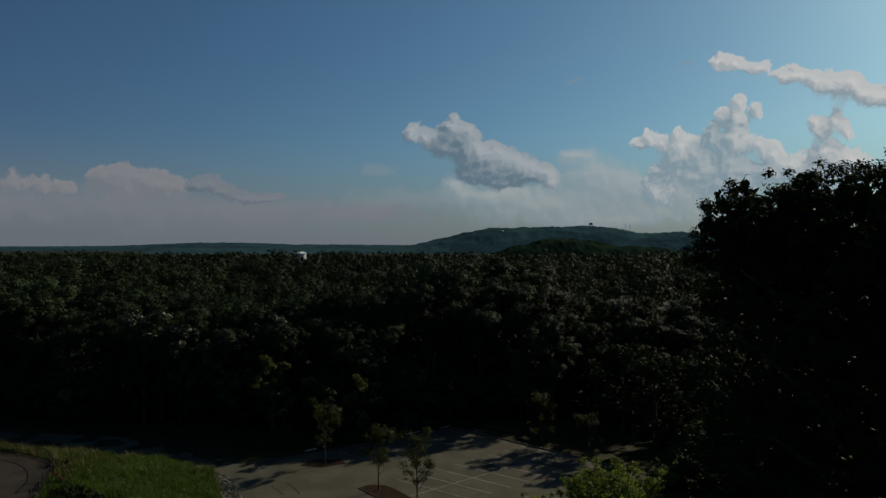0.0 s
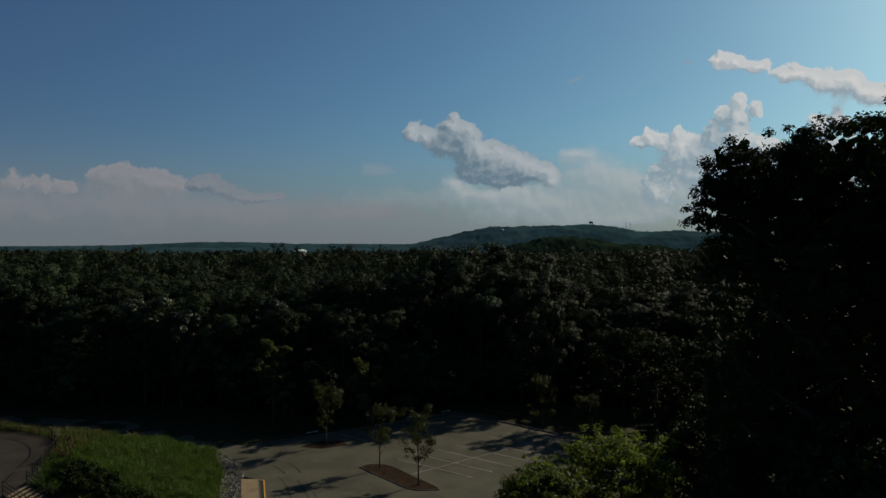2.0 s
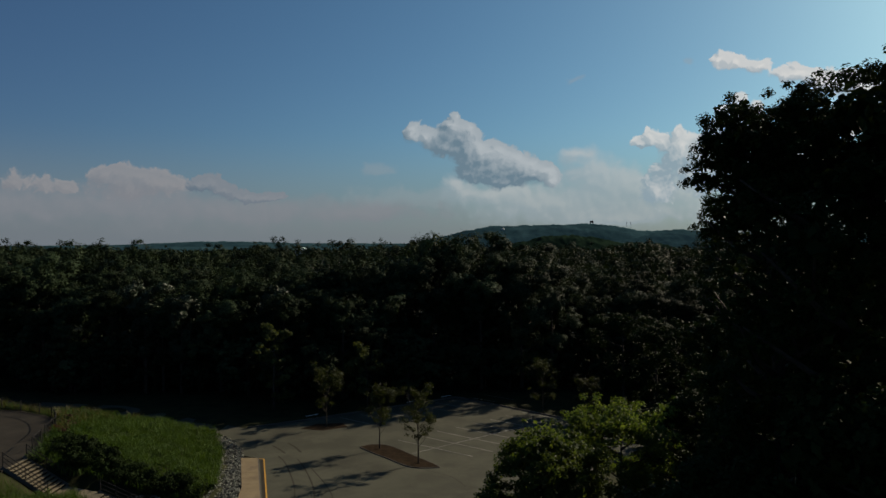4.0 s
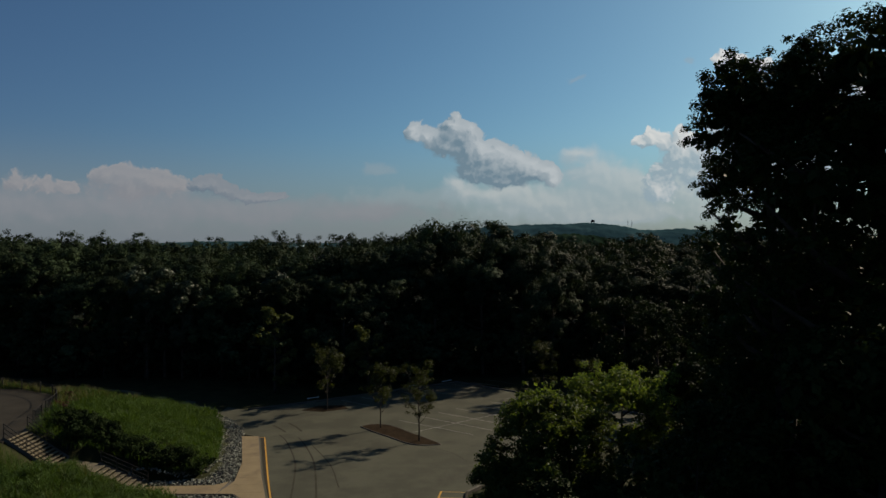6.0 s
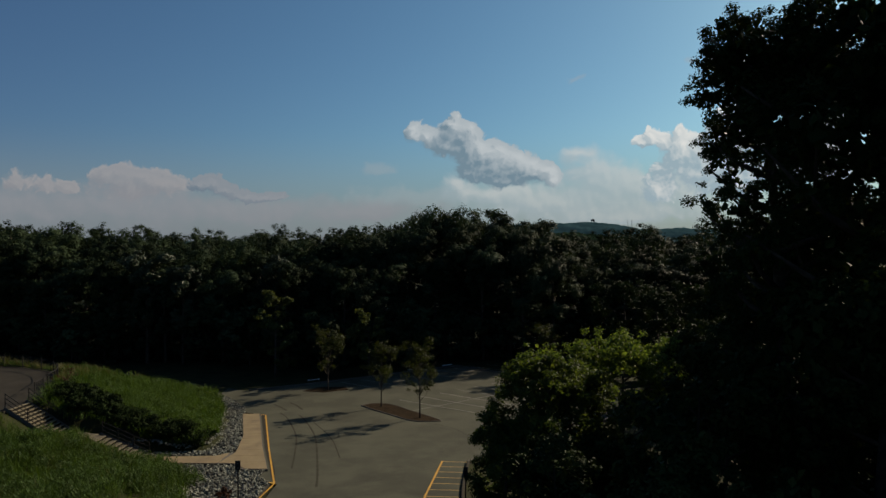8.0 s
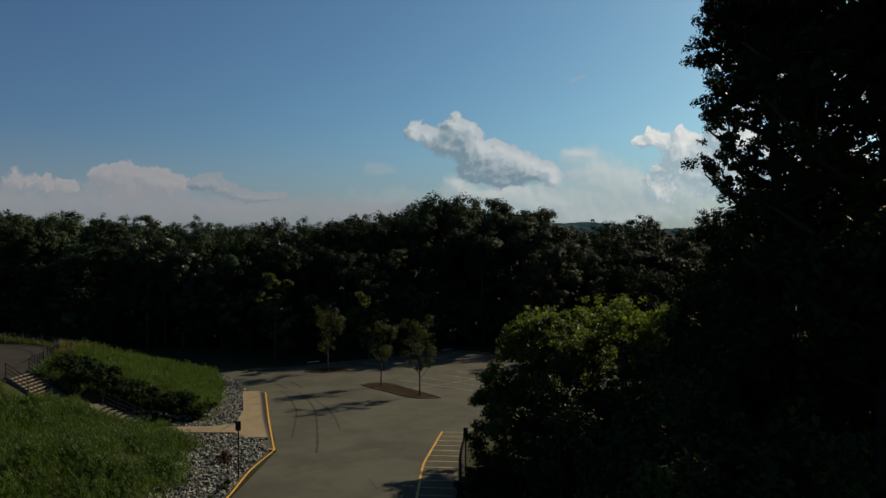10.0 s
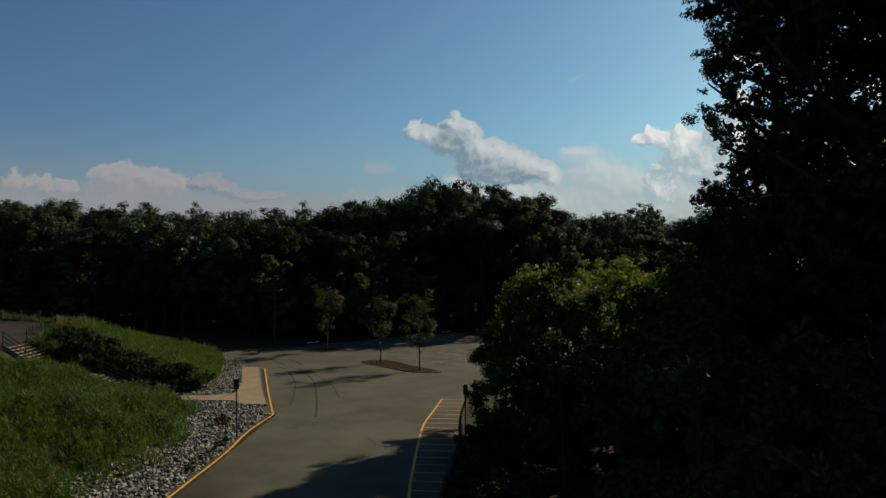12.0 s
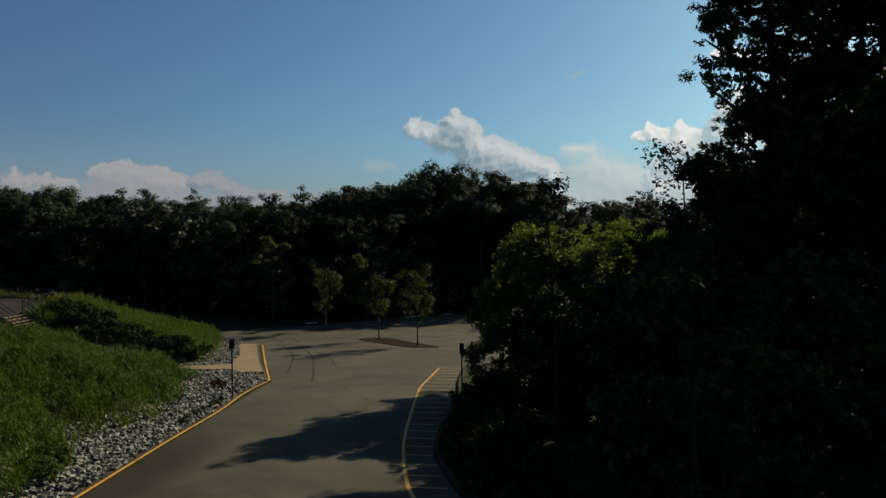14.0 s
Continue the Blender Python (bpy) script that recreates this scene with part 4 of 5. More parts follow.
OAKS = "oaks beside the drive"
build_tree("oak_tree", 11, (18.8, 28.4, 1.9), 27.7, 7.2, 4.0, 90000, 0.092, LEAF_OAK, "tall dark oak with a broad broken crown", OAKS, lobes=120, limbs=24, hollow=0.6, trunk=0.02, inside_share=0.5, inner=18, puff=0.46, per=105, trim=oak_edge)
build_tree("oak_tree", 15, (16.6, 32.2, 1.8), 27.0, 4.5, 1.5, 92000, 0.090, LEAF_OAK, "tall dark oak with a dense upright crown", OAKS, lobes=150, lean=-0.8, limbs=40, hollow=0.6, trunk=0.016, inside_share=0.45, inner=10, puff=0.40, per=95, trim=oak_edge)
build_tree("oak_tree", 12, (20.6, 23.6, 2.2), 27.8, 6.4, 5.0, 44000, 0.12, LEAF_OAK, "tall dark oak with a broad broken crown", OAKS, lobes=90, limbs=18, hollow=0.5, trunk=0.02, inside_share=0.5, inner=22, puff=0.5, per=80, trim=oak_edge)
build_tree("oak_tree", 13, (18.4, 36.5, 1.7), 19.0, 4.4, 2.0, 18000, 0.15, LEAF_OAK, "slimmer dark oak standing below its neighbours", OAKS, lobes=70, limbs=16, hollow=0.5, trunk=0.02, inside_share=0.65, inner=34, puff=0.5, trim=oak_edge)
build_tree("oak_tree", 14, (16.0, 25.0, 2.0), 13.0, 5.0, 0.8, 18000, 0.16, LEAF_OAK, "lower dark oak with leaves to the ground", OAKS, lobes=70, limbs=16, hollow=0.5, trunk=0.02, inside_share=0.7, inner=36)

# the leafy trees on the verge
VERGE_REACH = ((1, 0.7), (4, 0.85), (5.7, 1.1), (6.8, 1.45), (8.5, 2.2), (10, 3.3), (11, 3.8), (12.5, 4.3))


def verge_edge(b, at):
    """Keeps a lobe of the verge's trees within their sloping open side."""
    x, y, z, r = b[0] + at[0], b[1] + at[1], b[2] + at[2], b[3]
    x = max(x, float(np.interp(z, *zip(*VERGE_REACH))) * y / 34.0 + r * 0.85)
    return (x - at[0], b[1], b[2], r)


SUNLIT = "bushy green maple on the verge, sunlit on top"
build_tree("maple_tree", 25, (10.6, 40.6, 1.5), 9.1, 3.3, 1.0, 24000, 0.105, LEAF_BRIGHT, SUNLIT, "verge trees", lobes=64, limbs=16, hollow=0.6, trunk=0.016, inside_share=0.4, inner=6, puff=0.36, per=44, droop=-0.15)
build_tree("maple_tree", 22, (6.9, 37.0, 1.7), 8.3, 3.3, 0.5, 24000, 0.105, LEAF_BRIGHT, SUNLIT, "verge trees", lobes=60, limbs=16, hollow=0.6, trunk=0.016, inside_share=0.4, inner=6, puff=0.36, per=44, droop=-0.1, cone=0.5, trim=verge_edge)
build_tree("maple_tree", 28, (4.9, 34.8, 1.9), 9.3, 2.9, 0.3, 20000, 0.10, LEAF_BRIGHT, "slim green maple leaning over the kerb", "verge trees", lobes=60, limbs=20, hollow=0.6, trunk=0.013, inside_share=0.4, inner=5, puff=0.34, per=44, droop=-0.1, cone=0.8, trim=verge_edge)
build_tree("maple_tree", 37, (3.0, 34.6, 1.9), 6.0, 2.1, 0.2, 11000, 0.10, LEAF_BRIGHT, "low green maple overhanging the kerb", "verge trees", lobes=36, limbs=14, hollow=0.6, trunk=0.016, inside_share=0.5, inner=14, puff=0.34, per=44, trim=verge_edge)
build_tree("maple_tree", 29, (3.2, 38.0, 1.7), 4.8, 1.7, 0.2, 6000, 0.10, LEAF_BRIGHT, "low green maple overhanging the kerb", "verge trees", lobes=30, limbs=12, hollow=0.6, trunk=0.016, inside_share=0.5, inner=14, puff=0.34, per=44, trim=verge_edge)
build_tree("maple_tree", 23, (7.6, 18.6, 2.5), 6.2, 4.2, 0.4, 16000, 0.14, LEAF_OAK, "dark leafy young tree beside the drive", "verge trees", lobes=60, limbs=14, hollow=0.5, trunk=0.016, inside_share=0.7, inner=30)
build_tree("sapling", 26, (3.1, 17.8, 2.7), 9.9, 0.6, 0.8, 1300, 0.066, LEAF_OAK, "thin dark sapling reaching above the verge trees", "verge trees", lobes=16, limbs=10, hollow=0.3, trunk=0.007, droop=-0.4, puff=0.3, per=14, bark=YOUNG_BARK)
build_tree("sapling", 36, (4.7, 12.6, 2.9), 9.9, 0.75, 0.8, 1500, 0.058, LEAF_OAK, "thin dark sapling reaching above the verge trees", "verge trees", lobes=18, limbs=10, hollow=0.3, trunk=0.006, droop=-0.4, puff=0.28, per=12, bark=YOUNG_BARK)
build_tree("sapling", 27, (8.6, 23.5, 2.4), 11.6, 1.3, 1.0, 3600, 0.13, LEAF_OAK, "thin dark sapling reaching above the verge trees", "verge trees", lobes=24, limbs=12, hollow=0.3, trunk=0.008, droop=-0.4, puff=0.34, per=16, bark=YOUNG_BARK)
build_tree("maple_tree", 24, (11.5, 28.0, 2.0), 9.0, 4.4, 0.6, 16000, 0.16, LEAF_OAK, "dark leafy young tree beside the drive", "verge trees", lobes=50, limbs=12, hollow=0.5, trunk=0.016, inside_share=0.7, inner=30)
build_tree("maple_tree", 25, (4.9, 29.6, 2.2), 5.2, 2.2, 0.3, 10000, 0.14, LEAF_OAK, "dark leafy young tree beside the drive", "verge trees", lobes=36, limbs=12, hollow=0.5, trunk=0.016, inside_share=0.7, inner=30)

build_tree("oak_tree", 41, (18.2, 41.2, 1.6), 14.6, 3.1, 0.6, 15000, 0.17, LEAF_OAK, "slimmer dark oak standing below its neighbours", "oaks beside the drive", lobes=60, limbs=18, hollow=0.5, trunk=0.016, inside_share=0.7, inner=30)
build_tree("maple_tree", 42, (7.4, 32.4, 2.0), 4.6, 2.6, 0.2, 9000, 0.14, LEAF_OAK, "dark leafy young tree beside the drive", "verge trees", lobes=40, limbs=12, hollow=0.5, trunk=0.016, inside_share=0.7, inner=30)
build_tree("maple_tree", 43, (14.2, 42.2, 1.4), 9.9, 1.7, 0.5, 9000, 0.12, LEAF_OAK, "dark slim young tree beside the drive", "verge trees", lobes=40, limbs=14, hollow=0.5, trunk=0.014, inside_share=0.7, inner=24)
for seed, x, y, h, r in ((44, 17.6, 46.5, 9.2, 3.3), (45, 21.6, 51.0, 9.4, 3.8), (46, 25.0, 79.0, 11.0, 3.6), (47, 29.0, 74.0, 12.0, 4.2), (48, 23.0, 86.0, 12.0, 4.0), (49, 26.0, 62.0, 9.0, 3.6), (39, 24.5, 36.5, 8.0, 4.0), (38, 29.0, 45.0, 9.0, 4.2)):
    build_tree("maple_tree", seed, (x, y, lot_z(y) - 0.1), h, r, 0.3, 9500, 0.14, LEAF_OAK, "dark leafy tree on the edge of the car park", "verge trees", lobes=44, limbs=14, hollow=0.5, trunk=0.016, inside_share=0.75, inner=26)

# young trees in the car park
for seed, x, y, h, r, n in ((31, -2.36, 60.3, 6.6, 1.6, 2800), (32, -6.33, 65.4, 6.1, 1.45, 2800), (33, -12.95, 73.6, 6.2, 1.7, 3000)):
    build_tree("young_tree", seed, (x, y, lot_z(y) + 0.05), h, r, 1.7, n + 1400, 0.085, LEAF_YOUNG, "slender young tree with sparse olive leaves in mulch", "young trees", lobes=40, limbs=20, hollow=0.1, trunk=0.011, droop=-0.55)
for seed, x, y, h, r in ((34, 11.8, 80.5, 6.0, 1.7), (35, 16.5, 76.0, 4.5, 1.4)):
    build_tree("young_tree", seed, (x, y, lot_z(y)), h, r, 1.0, 5000, 0.085, LEAF_YOUNG, "slender young tree with sparse olive leaves", "young trees", lobes=30, limbs=16, hollow=0.1, trunk=0.011, droop=-0.5)


# ---- the wood ----
LABEL = "dark leafy oak in the wood's edge"
kinds, coarse = [], []
for i, (h, r, b) in enumerate(((19, 4.6, 1.6), (17, 4.2, 1.0), (21, 5.0, 2.0), (15, 4.2, 0.8), (18, 5.2, 1.5))):
    kinds.append((build_tree("oak_tree", 50 + i, (0, -200 - 20 * i, 0), h, r, b, 17000, 0.18, LEAF_FOREST, LABEL, "trees of the wood", lobes=48, limbs=12, hollow=0.75, trunk=0.014, inside_share=0.5, simple=True, inner=14, puff=0.74, per=95, high=0.8), h))
    coarse.append((build_tree("oak_tree", 60 + i, (0, -400 - 20 * i, 0), h, r, h * 0.42, 6500, 0.235, LEAF_FOREST, "dark leafy oak deep in the wood", "trees of the wood", lobes=40, limbs=9, hollow=0.7, trunk=0.014, inside_share=0.5, simple=True, inner=10, puff=0.85, per=64, high=0.9), h))


def canopy(x, y):
    """How high the wood stands at a place."""
    near_run = ((-90, 21.6), (-60, 20.8), (-40, 19.0), (-25, 18.3), (-17, 19.9), (-8, 22.5), (0, 24.0), (6, 24.8), (13, 23.8), (18, 18.0), (30, 17.0), (70, 18))
    close = float(np.interp(x, *zip(*near_run)))
    far = 21.8 + 3.4 * noise.noise((x * 0.016, y * 0.016, 2.0)) + 1.6 * noise.noise((x * 0.06, y * 0.06, 7.0))
    t = min(max((y - 112) / 40, 0), 1)
    z = close + (far - close) * t * t * (3 - 2 * t)
    for cx, cy, rx, ry, up in ((-98, 165, 17, 16, 2.8), (185, 600, 22, 30, 3), (-45, 600, 26, 40, 4.5), (-170, 600, 26, 40, 4)):
        z += up * math.exp(-((x - cx) / rx) ** 2 - ((y - cy) / ry) ** 2)
    return z


rng = np.random.default_rng(7)


def edge_y(x):
    """The front line of the wood behind the car park."""
    if x < -21:
        return 90 + min((-21 - x) * 0.12, 9)
    if x < 3:
        return 87.5 + (x + 21) * 0.33
    if x < 20:
        return 94 + (x - 3) * 0.2
    if x < 32:
        return 97.4 - (x - 20) * 0.4
    return max(92.6 - (x - 32) * 0.5, 74)


spots = []
for row in range(6):
    gap = 6.2 + 0.2 * row
    span_x = 62 + row * 5
    x = -span_x - 20
    while x < span_x:
        px = x + rng.uniform(-1.8, 1.8)
        spots.append((px, edge_y(px) + row * 5.2 + rng.uniform(-1.8, 1.8), row))
        x += gap
for px, py, row in spots[:290]:
    if px < -0.68 * py - 5:
        continue
    src, h = (kinds if row < 2 and px < 0.42 * py else coarse)[rng.integers(0, 5)]
    want = canopy(px, py) * rng.uniform(0.84, 1.05) * (0.76, 0.90, 0.98, 1, 1, 1)[row] + wood_level(py) - lot_z(py)
    s = want / h
    wide = min(s, 1.25)
    copy_thing(src, Matrix.LocRotScale((px, py, lot_z(py) - 0.1), Euler((0, 0, rng.uniform(0, 6.28))), (wide * rng.uniform(0.9, 1.2), wide * rng.uniform(0.9, 1.2), s)))
# unseen trees off to the right, added to shade the wood's foot
for _ in range(34):
    px, py = rng.uniform(44, 74), rng.uniform(50, 88)
    src, h = coarse[rng.integers(0, 5)]
    k = 19.5 * rng.uniform(0.85, 1.1) / h
    copy_thing(src, Matrix.LocRotScale((px, py, lot_z(py) - 0.1), Euler((0, 0, rng.uniform(0, 6.28))), (k, k, k)))
for src, _ in kinds + coarse:
    for o in (*src.children_recursive, src):
        bpy.data.objects.remove(o)

# small sunlit trees and saplings in front of the wood
for seed, x, y, h, r in ((75, -40.6, 91.5, 16.2, 3.0), (76, -35.6, 91.0, 14.4, 2.6), (77, -22.8, 92.0, 15.8, 2.0)):
    build_tree("poplar_tree", seed, (x, y, lot_z(y) - 0.1), h, r, 4.0, 9000, 0.19, LEAF_SHINY, "poplar with pale shiny leaves at the wood's edge", "edge trees", lobes=44, limbs=14, hollow=0.6, trunk=0.012, inside_share=0.5, inner=12, puff=0.6, per=70, high=0.5)
build_tree("edge_tree", 71, (-20.8, 82.0, lot_z(82)), 10.8, 2.6, 1.5, 5200, 0.20, LEAF_EDGE, "smaller olive tree in front of the wood", "edge trees", lobes=30, limbs=10, trunk=0.014)
build_tree("edge_tree", 72, (-9.4, 82.4, lot_z(82)), 8.2, 2.4, 1, 5200, 0.20, LEAF_EDGE, "smaller olive tree in front of the wood", "edge trees", lobes=30, limbs=10, trunk=0.014)
build_tree("edge_tree", 73, (-14.5, 83.0, lot_z(83)), 7.4, 2.6, 0.6, 5200, 0.22, LEAF_FOREST, "smaller dark tree in front of the wood", "edge trees", lobes=30, limbs=10, trunk=0.014)
build_tree("edge_tree", 74, (-4.6, 86.5, lot_z(86)), 7.6, 2.6, 0.6, 5200, 0.22, LEAF_FOREST, "smaller dark tree in front of the wood", "edge trees", lobes=30, limbs=10, trunk=0.014)

# low growth along the foot of the wood
low_kinds = [build_tree("understory_tree", 90 + i, (0, -600 - 20 * i, 0), 6.0, 3.0, 0.1, 3000, 0.24, LEAF_FOREST, "low dark bushy tree at the wood's foot", "low growth of the wood", lobes=36, limbs=12, hollow=0.5, trunk=0.014, inside_share=0.75, simple=True) for i in range(2)]
x = -80.0
while x < 60:
    px = x + rng.uniform(-0.8, 0.8)
    k = rng.uniform(0.75, 1.35)
    copy_thing(low_kinds[rng.integers(0, 2)], Matrix.LocRotScale((px, edge_y(px) + rng.uniform(-1.5, 2.5), lot_z(edge_y(px)) - 0.1), Euler((0, 0, rng.uniform(0, 6.28))), (k * 1.1, k * 1.1, k)))
    x += 3.6
x = -78.0
while x < 45:
    px = x + rng.uniform(-0.8, 0.8)
    k = rng.uniform(1.1, 1.5)
    copy_thing(low_kinds[rng.integers(0, 2)], Matrix.LocRotScale((px, edge_y(px) + 5.5 + rng.uniform(-1, 1), lot_z(edge_y(px)) - 0.3), Euler((0, 0, rng.uniform(0, 6.28))), (k * 1.2, k * 1.2, k)))
    x += 4.6
x = -85.0
while x < 40:
    px = x + rng.uniform(-1.2, 1.2)
    k = rng.uniform(1.5, 1.9)
    copy_thing(low_kinds[rng.integers(0, 2)], Matrix.LocRotScale((px, edge_y(px) + 16 + rng.uniform(-2, 2), lot_z(edge_y(px) + 16) - 0.3), Euler((0, 0, rng.uniform(0, 6.28))), (k * 1.2, k * 1.2, k)))
    x += 5.6
for src in low_kinds:
    for o in (*src.children_recursive, src):
        bpy.data.objects.remove(o)

# bare dead trees standing over the canopy
for seed, x, y, h in ((81, -21.0, 110.0, 19.0), (82, -18.6, 111.5, 18.4), (83, -17.2, 109.5, 18.8)):
    (tv, tf), balls = tree_shape(np.random.default_rng(seed), h, 1.9, 8.0, 16, 0, 0.006, 14, -0.9)
    root = empty("dead_tree", Matrix.Translation((x, y, lot_z(y))), "bare grey dead tree standing in the wood", "tree", "dead trees")
    mesh("trunk", tv, tf, DEAD_WOOD, root, smooth=True)

# the wood farther off: one mass of crowns, coarser with distance
mass_v, mass_f, start = [], [], 0
def crowns(y0, y1, gap, leaves, leaf, r0):
    global start
    y = y0
    while y < y1:
        x = -0.70 * y - 12 + rng.uniform(0, gap)
        while x < 0.60 * y + 15:
            px, py = x + rng.uniform(-0.4, 0.4) * gap, y + rng.uniform(-0.4, 0.4) * gap
            top = canopy(px, py) * rng.uniform(0.76, 1.08) + wood_level(py) - (min((py - 300) * 0.004, 9) if py > 300 else 0)
            if abs(px + 140 * py / 660) < 12 and 646 < py < 680:
                x += gap
                continue
            top -= min(max(py - 240, 0) * 0.02, 2.0)
            n = 5
            balls = np.stack([px + rng.normal(0, r0 * 0.5, n), py + rng.normal(0, r0 * 0.5, n), top - r0 * rng.uniform(0.45, 1.3, n), r0 * rng.uniform(0.42, 0.62, n)], 1)
            c, out = crown_points(rng, balls, leaves, 0.75, r0 * 0.22, 48)
            c, out = c[out[:, 2] > -0.25], out[out[:, 2] > -0.25]
            v, f = leaf_mesh(rng, c, out, leaf, 1.5, True, 0.2)
            lv, lf = inner_leaves(rng, balls, 0.62, 26 if py < 240 else 9 if py < 480 else 3, 0.22 if py < 240 else 0.28)
            f, v = np.concatenate([f, lf + len(v)]), np.concatenate([v, lv])
            mass_v.append(v)
            mass_f.append(f + start)
            start += len(v)
            x += gap
        y += gap


crowns(121, 240, 8.8, 1450, 0.32, 4.6)
crowns(240, 480, 12.5, 280, 0.60, 6.0)
crowns(480, 1300, 23.0, 64, 1.9, 9.5)
tagged(mesh("woodland", np.concatenate(mass_v), np.concatenate(mass_f), LEAF_FOREST), "wide dark woodland canopy running to the hills", "woodland", kind="stuff")


# ---- bank planting: grass, weeds ----
def tufts(name, spots, blades, tall, wide, mat, label, seed):
    """Tufts of bent blades as one mesh: spots are (x, y, z, scale)."""
    r = np.random.default_rng(seed)
    p = np.repeat(np.asarray(spots, float), blades, 0)
    n = len(p)
    turn = r.uniform(0, 2 * np.pi, n)
    lean = r.uniform(0.15, 0.85, n)
    h = tall * p[:, 3] * r.uniform(0.55, 1.2, n)
    root = p[:, :3] + np.stack([r.normal(0, 0.13, n), r.normal(0, 0.13, n), np.full(n, -0.05)], 1)
    out = np.stack([np.cos(turn), np.sin(turn), 0 * turn], 1)
    side = np.stack([-np.sin(turn), np.cos(turn), 0 * turn], 1) * (wide * p[:, 3] * r.uniform(0.7, 1.3, n))[:, None]
    mid = root + out * (h * lean * 0.35)[:, None] + np.stack([0 * h, 0 * h, h * 0.6], 1)
    tip = root + out * (h * lean)[:, None] + np.stack([0 * h, 0 * h, h], 1)
    v = np.stack([root - side * 0.6, root + side * 0.6, mid + side, mid - side, tip], 1).reshape(-1, 3)
    k = np.arange(n) * 5
    f = [(a, a + 1, a + 2, a + 3) for a in k] + [(a + 3, a + 2, a + 4) for a in k]
    return tagged(mesh(name, v, f, mat), label, "grass", kind="stuff")


def scatter(poly, per_m2, box, seed, keep=None):
    r = np.random.default_rng(seed)
    x0, x1, y0, y1 = box
    out = []
    for _ in range(int((x1 - x0) * (y1 - y0) * per_m2)):
        x, y = r.uniform(x0, x1), r.uniform(y0, y1)
        if x < -0.72 * y - 1.5 and r.random() > 0.3:
            continue
        if inside(x, y, poly) and not inside(x, y, PLAZA) and (keep is None or keep(x, y)):
            patch = noise.noise((x * 0.25, y * 0.25, 5.0)) + 0.9 * noise.noise((x * 0.8, y * 0.8, 1.0))
            out.append((x, y, land(x, y), max(0.62, 0.88 + 0.6 * patch) + r.uniform(-0.15, 0.15)))
    return out


SOUTH_GRASS = [(x + 0.2 * math.sin(y * 1.3), y) for x, y in SOUTH_TOE] + [(-19.6, 44.3), (-26.6, 44.8), (-30.3, 44.5), (-45, 44.5), (-45, 5)]
NORTH_GRASS = [(-18.0, 49.1), (-18.1, 53.3), (-20.3, 61), (-21.5, 64.5), (-23.7, 69.2), (-30, 72.6), (-44, 76), (-60, 80), (-60, 48.6), (-24, 48.6)]
tufts("meadow_grass", scatter(SOUTH_GRASS, 15, (-36, -12.5, 15, 46), 1), 11, 0.60, 0.010, GRASS, "tall green meadow grass on the near bank", 1)
tufts("meadow_grass", scatter(NORTH_GRASS, 12, (-46, -17.5, 48.4, 76), 2), 10, 0.70, 0.016, GRASS, "tall green meadow grass on the far bank", 2)
tufts("seeding_grass", scatter(NORTH_GRASS, 8, (-60, -31, 55, 78), 3), 8, 0.85, 0.016, DRY_GRASS, "pale seeding grass along the bank's crest", 3)
tufts("seeding_grass", scatter(SOUTH_GRASS, 0.4, (-36, -12.5, 15, 46), 4), 6, 0.95, 0.010, DRY_GRASS, "scattered pale seeding grass on the near bank", 4)


def shrub(x, y, size, leaves, mat, label, seed, leaf=0.13, tall=1.0, group="weeds on the banks"):
    r = np.random.default_rng(seed)
    z = land(x, y)
    root = empty("weed_clump", Matrix.Translation((x, y, z)), label, "weeds", group)
    balls, stems = [], []
    for i in range(9):
        a, d = r.uniform(0, 6.28), size * r.uniform(0.1, 0.75)
        b = (math.cos(a) * d, math.sin(a) * d, size * tall * r.uniform(0.35, 0.8), size * r.uniform(0.3, 0.45))
        balls.append(b)
        stems.append(tube([(b[0] * 0.2, b[1] * 0.2, -0.1), b[:3]], [0.02, 0.006], 4))
    v, f = gather(stems)
    mesh("stem", v, f, BARK, root)
    c, out = crown_points(r, balls, leaves, 0.4, size * 0.2, 22)
    v, f = leaf_mesh(r, c, out, leaf, 2.2)
    mesh("foliage", v, f, mat, root)
    return root


rs = random.Random(5)


def hummocks(count, box, poly, seed, wide, high):
    """Tuft places heaped in rounded clumps, tallest in the middle of each."""
    r = random.Random(seed)
    out = []
    for _ in range(count):
        cx, cy = r.uniform(box[0], box[1]), r.uniform(box[2], box[3])
        if not inside(cx, cy, poly) or inside(cx, cy, PLAZA):
            continue
        size = wide * r.uniform(0.6, 1.3)
        for _ in range(int(26 * size)):
            a, d = r.uniform(0, 6.28), math.sqrt(r.random())
            x, y = cx + math.cos(a) * d * size, cy + math.sin(a) * d * size
            out.append((x, y, land(x, y), high * (1.25 - 0.75 * d * d) * r.uniform(0.8, 1.2)))
    return out


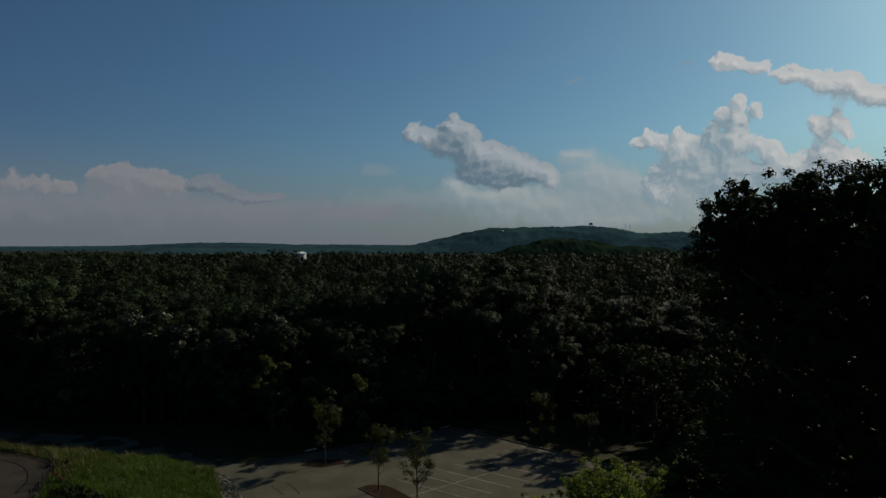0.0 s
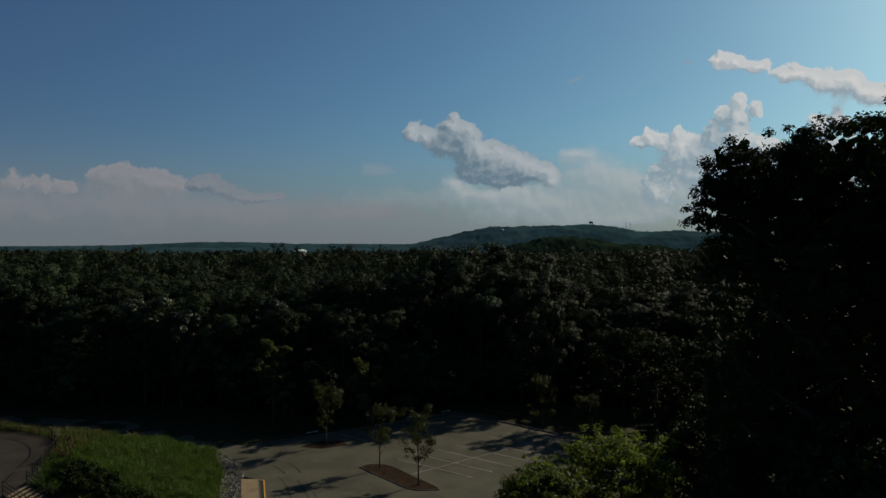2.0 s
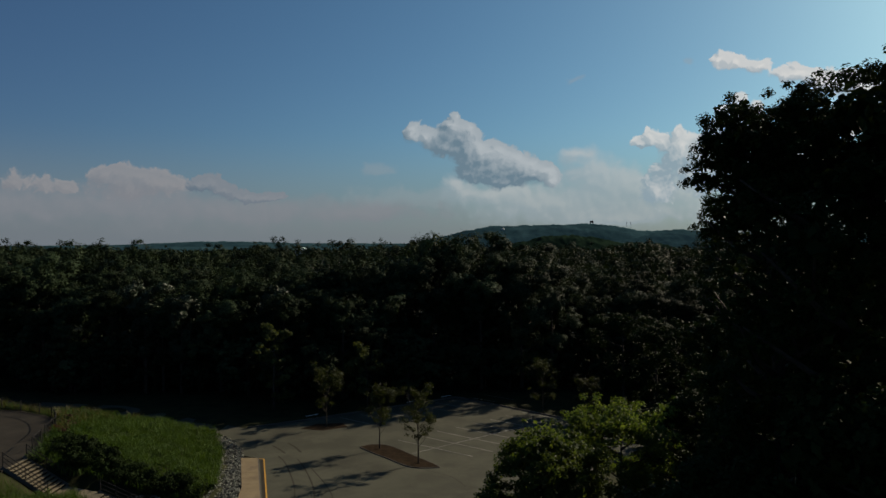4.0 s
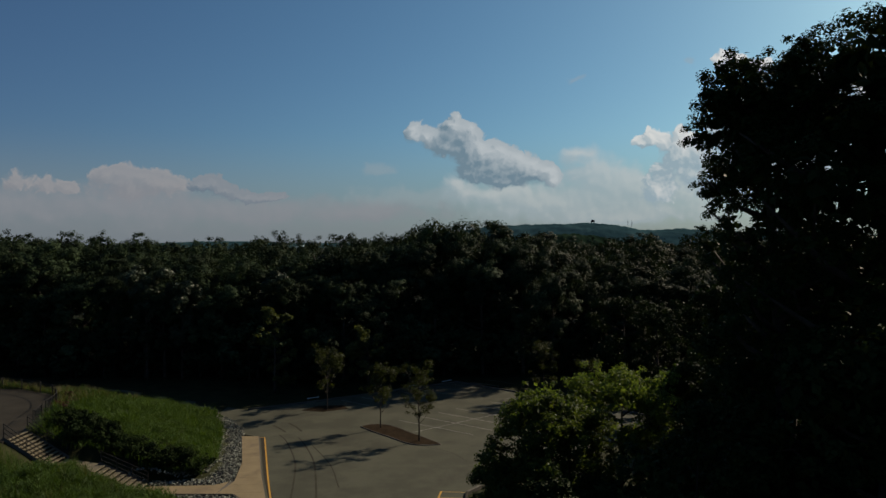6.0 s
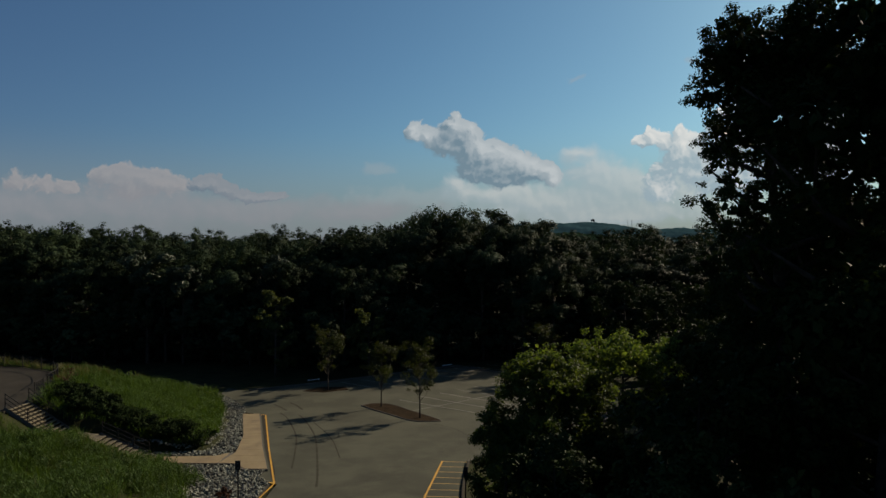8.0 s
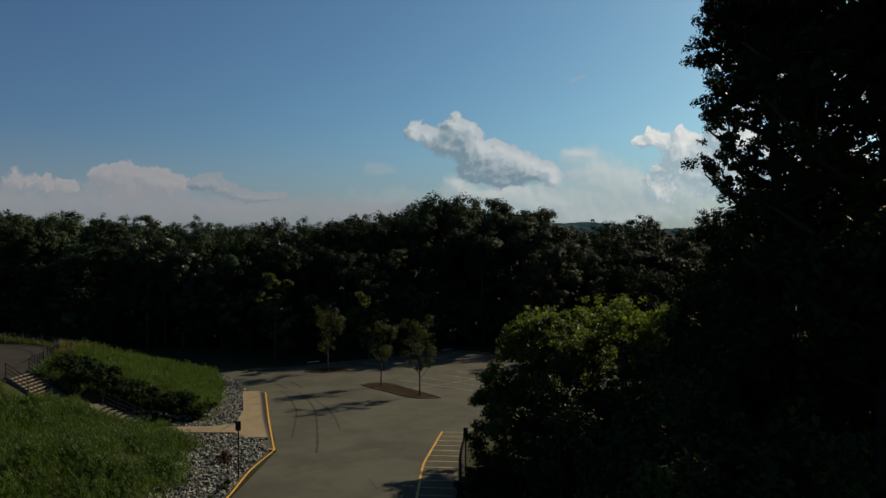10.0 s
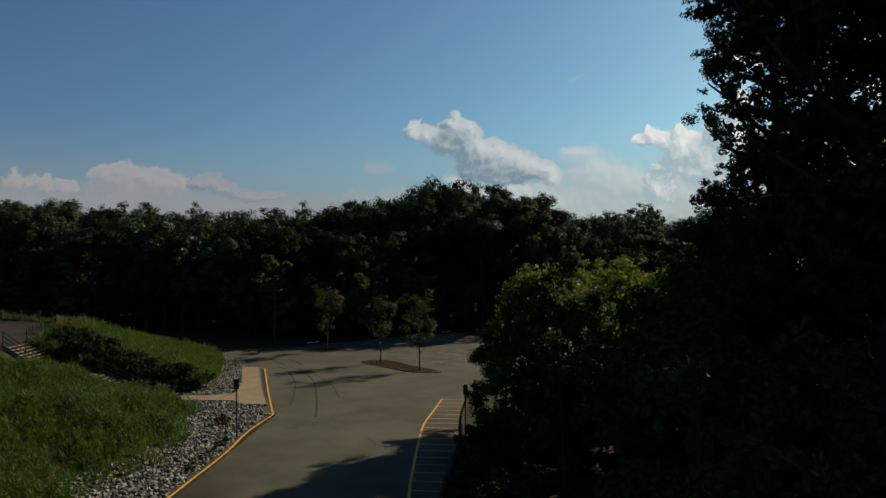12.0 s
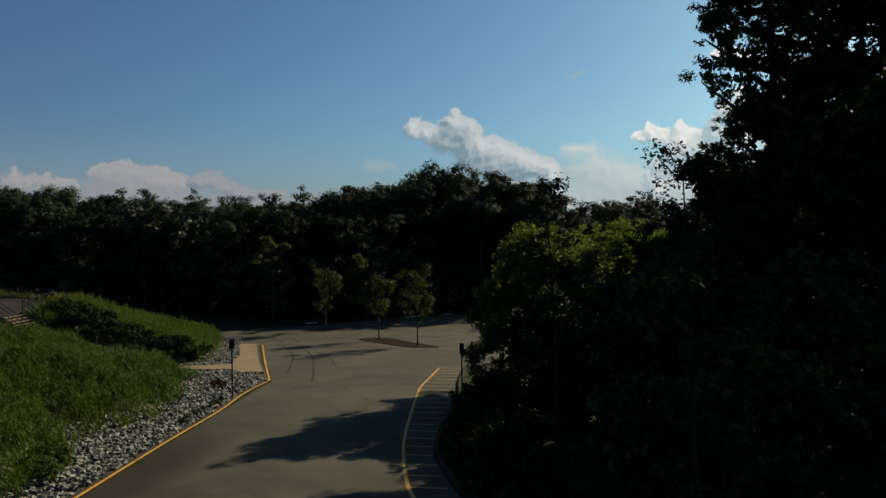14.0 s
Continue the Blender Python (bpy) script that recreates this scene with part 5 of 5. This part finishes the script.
def plumes(name, spots, leaves, tall, leaf, mat, label, seed):
    """Upright weeds as one mesh: narrow leaves up each stem, shorter and closer towards the top."""
    r = np.random.default_rng(seed)
    p = np.repeat(np.asarray(spots, float), leaves, 0)
    n = len(p)
    lean = np.repeat(r.normal(0, 0.16, (len(spots), 2)), leaves, 0)
    up = r.uniform(0.12, 1.0, n) ** 0.7
    h = tall * p[:, 3] * up
    c = p[:, :3] + np.stack([lean[:, 0] * h + r.normal(0, 0.05, n), lean[:, 1] * h + r.normal(0, 0.05, n), h], 1)
    turn = r.uniform(0, 2 * np.pi, n)
    along = np.stack([np.cos(turn), np.sin(turn), r.uniform(0.5, 1.8, n)], 1)
    along /= np.linalg.norm(along, axis=1, keepdims=True)
    side = np.stack([-np.sin(turn), np.cos(turn), 0 * turn], 1)
    s = (leaf * r.uniform(0.6, 1.3, n) * (1.25 - 0.6 * up))[:, None]
    v = np.stack([c - side * s * 0.11, c + side * s * 0.11, c + along * s], 1).reshape(-1, 3)
    return tagged(mesh(name, v, np.arange(3 * n).reshape(-1, 3), mat), label, "weeds", kind="stuff")


plumes("feathery_weeds", hummocks(220, (-30, -12.8, 15, 42.4), SOUTH, 21, 0.8, 1.0), 26, 0.86, 0.22, WEED, "dark feathery weeds standing in clumps on the near bank", 21)
plumes("feathery_weeds", hummocks(250, (-30, -12.8, 15, 42.4), SOUTH, 22, 0.8, 1.0), 26, 0.80, 0.20, GRASS, "soft feathery green weeds on the near bank", 22)
plumes("feathery_weeds", hummocks(120, (-34, -18.5, 50, 70), NORTH, 23, 0.8, 0.9), 22, 0.80, 0.22, GRASS, "soft feathery green weeds on the far bank", 23)
for i in range(10):
    x, y = rs.uniform(-30, -19.5), rs.uniform(53, 68)
    if inside(x, y, NORTH) and not inside(x, y, PLAZA):
        shrub(x, y, rs.uniform(0.4, 0.6), 500, WEED, "leafy green weeds growing through the meadow grass", 300 + i, 0.09)
for i in range(20):
    x = -18.4 - i * 0.56
    for k, (dy, sz) in enumerate(((0.75, 0.75), (1.75, 0.95))):
        # oak-leaf dark instead of weed green stands for the deep shade here
        shrub(x + rs.uniform(-0.2, 0.2), 48.6 + dy + max(0, -22 - x) * 0.10 + rs.uniform(-0.2, 0.2), sz * rs.uniform(0.8, 1.25), 900, LEAF_OAK, "overgrown weeds beside the steps, coloured dark for shade", 400 + i * 2 + k, 0.065, 1.15)
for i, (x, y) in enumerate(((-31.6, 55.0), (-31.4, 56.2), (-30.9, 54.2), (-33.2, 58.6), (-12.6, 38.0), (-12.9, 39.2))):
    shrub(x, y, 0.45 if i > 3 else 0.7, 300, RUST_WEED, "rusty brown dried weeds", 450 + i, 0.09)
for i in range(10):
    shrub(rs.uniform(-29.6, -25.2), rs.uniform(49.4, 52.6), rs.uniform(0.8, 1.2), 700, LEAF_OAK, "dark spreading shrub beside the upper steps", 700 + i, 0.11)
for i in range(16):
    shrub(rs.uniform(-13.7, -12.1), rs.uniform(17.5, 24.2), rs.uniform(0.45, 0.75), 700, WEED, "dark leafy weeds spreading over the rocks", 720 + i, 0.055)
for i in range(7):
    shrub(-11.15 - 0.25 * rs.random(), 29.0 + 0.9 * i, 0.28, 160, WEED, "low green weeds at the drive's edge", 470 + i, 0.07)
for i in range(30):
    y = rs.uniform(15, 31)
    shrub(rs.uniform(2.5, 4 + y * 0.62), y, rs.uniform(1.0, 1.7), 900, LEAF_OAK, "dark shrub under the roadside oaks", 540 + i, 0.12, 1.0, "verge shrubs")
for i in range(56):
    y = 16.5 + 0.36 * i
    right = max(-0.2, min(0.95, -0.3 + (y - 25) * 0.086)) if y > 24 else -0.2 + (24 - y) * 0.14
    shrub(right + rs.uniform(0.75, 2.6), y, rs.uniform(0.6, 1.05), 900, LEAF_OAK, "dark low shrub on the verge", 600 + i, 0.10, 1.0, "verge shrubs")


# ---- broken rock beside the drive ----
def stone_mesh(seed):
    r = random.Random(seed)
    bm = bmesh.new()
    for _ in range(13):
        d = Vector((r.gauss(0, 1), r.gauss(0, 1), r.gauss(0, 1))).normalized()
        bm.verts.new((d.x * r.uniform(0.4, 0.58), d.y * r.uniform(0.32, 0.5), d.z * r.uniform(0.24, 0.4)))
    hull = bmesh.ops.convex_hull(bm, input=bm.verts)
    bmesh.ops.delete(bm, geom=[g for g in hull["geom_interior"] if isinstance(g, bmesh.types.BMVert)], context="VERTS")
    me = bpy.data.meshes.new("stone")
    bm.to_mesh(me)
    bm.free()
    me.materials.append(ROCK)
    return me


STONES = [stone_mesh(900 + i) for i in range(14)]
NEAR_BED = [(-10.78, 5), (-10.82, 33), (-11.0, 37), (-10.9, 41.2), (-12.0, 42.4), (-11.9, 43.8), (-13.35, 43.9), (-14.45, 45.15), (-18.9, 45.2)] + [(x - 0.7, y) for x, y in SOUTH_TOE[::-1]]
FAR_BED = [(-15.35, 48.3), (-16.25, 53.3), (-18.85, 62.2), (-18.9, 63.2), (-19.5, 65.0), (-22.9, 70.0), (-23.8, 69.4), (-21.6, 64.5), (-20.4, 61), (-18.2, 53.3), (-18.0, 49.6), (-20.2, 48.9), (-23.3, 48.6), (-23.3, 47.7), (-20.2, 47.4), (-16.5, 47.5)]


def rock_bed(name, poly, label, count, nearest, seed, size):
    """Broken stones heaped in a bed: those in the nearest stretch as pieces, the rest as one mass."""
    r = random.Random(seed)
    root = tagged(slab(name, poly, lot_z, 0.2, GRIT, label, "rocks", 0.04), label, "rocks", kind="structure")
    loose_v, loose_f, n, made, tries = [], [], 0, 0, 0
    lo = (min(p[0] for p in poly), min(p[1] for p in poly))
    hi = (max(p[0] for p in poly), max(p[1] for p in poly))
    while made < count and tries < count * 12:
        tries += 1
        x, y = r.uniform(lo[0], hi[0]), r.uniform(lo[1], hi[1])
        if y < 16 or not inside(x, y, poly):
            continue
        made += 1
        s = size * r.uniform(0.6, 1.35)
        m = Matrix.LocRotScale((x, y, max(lot_z(y), min(land(x, y), lot_z(y) + 0.8)) + s * 0.22 + r.uniform(0, 0.08)), Euler((r.uniform(-0.6, 0.6), r.uniform(-0.6, 0.6), r.uniform(0, 6.28))), (s, s, s))
        me = r.choice(STONES)
        if nearest(x, y) and n < 300:
            ob = new("stone", me)
            ob.parent = root
            ob.matrix_world = m
            n += 1
        else:
            k = len(loose_v)
            loose_v += [m @ v.co for v in me.vertices]
            loose_f += [tuple(i + k for i in p.vertices) for p in me.polygons]
    tagged(mesh("stones", loose_v, loose_f, ROCK, root), kind="stuff")
    return root


rock_bed("rock_bed", NEAR_BED, "bed of grey broken rock between drive and bank", 5600, lambda x, y: 19 < y < 26.5 and x > -12.4, 41, 0.20)
rock_bed("rock_bed", FAR_BED, "strip of grey broken rock beside the sidewalk", 2300, lambda x, y: y < 50.5, 43, 0.20)
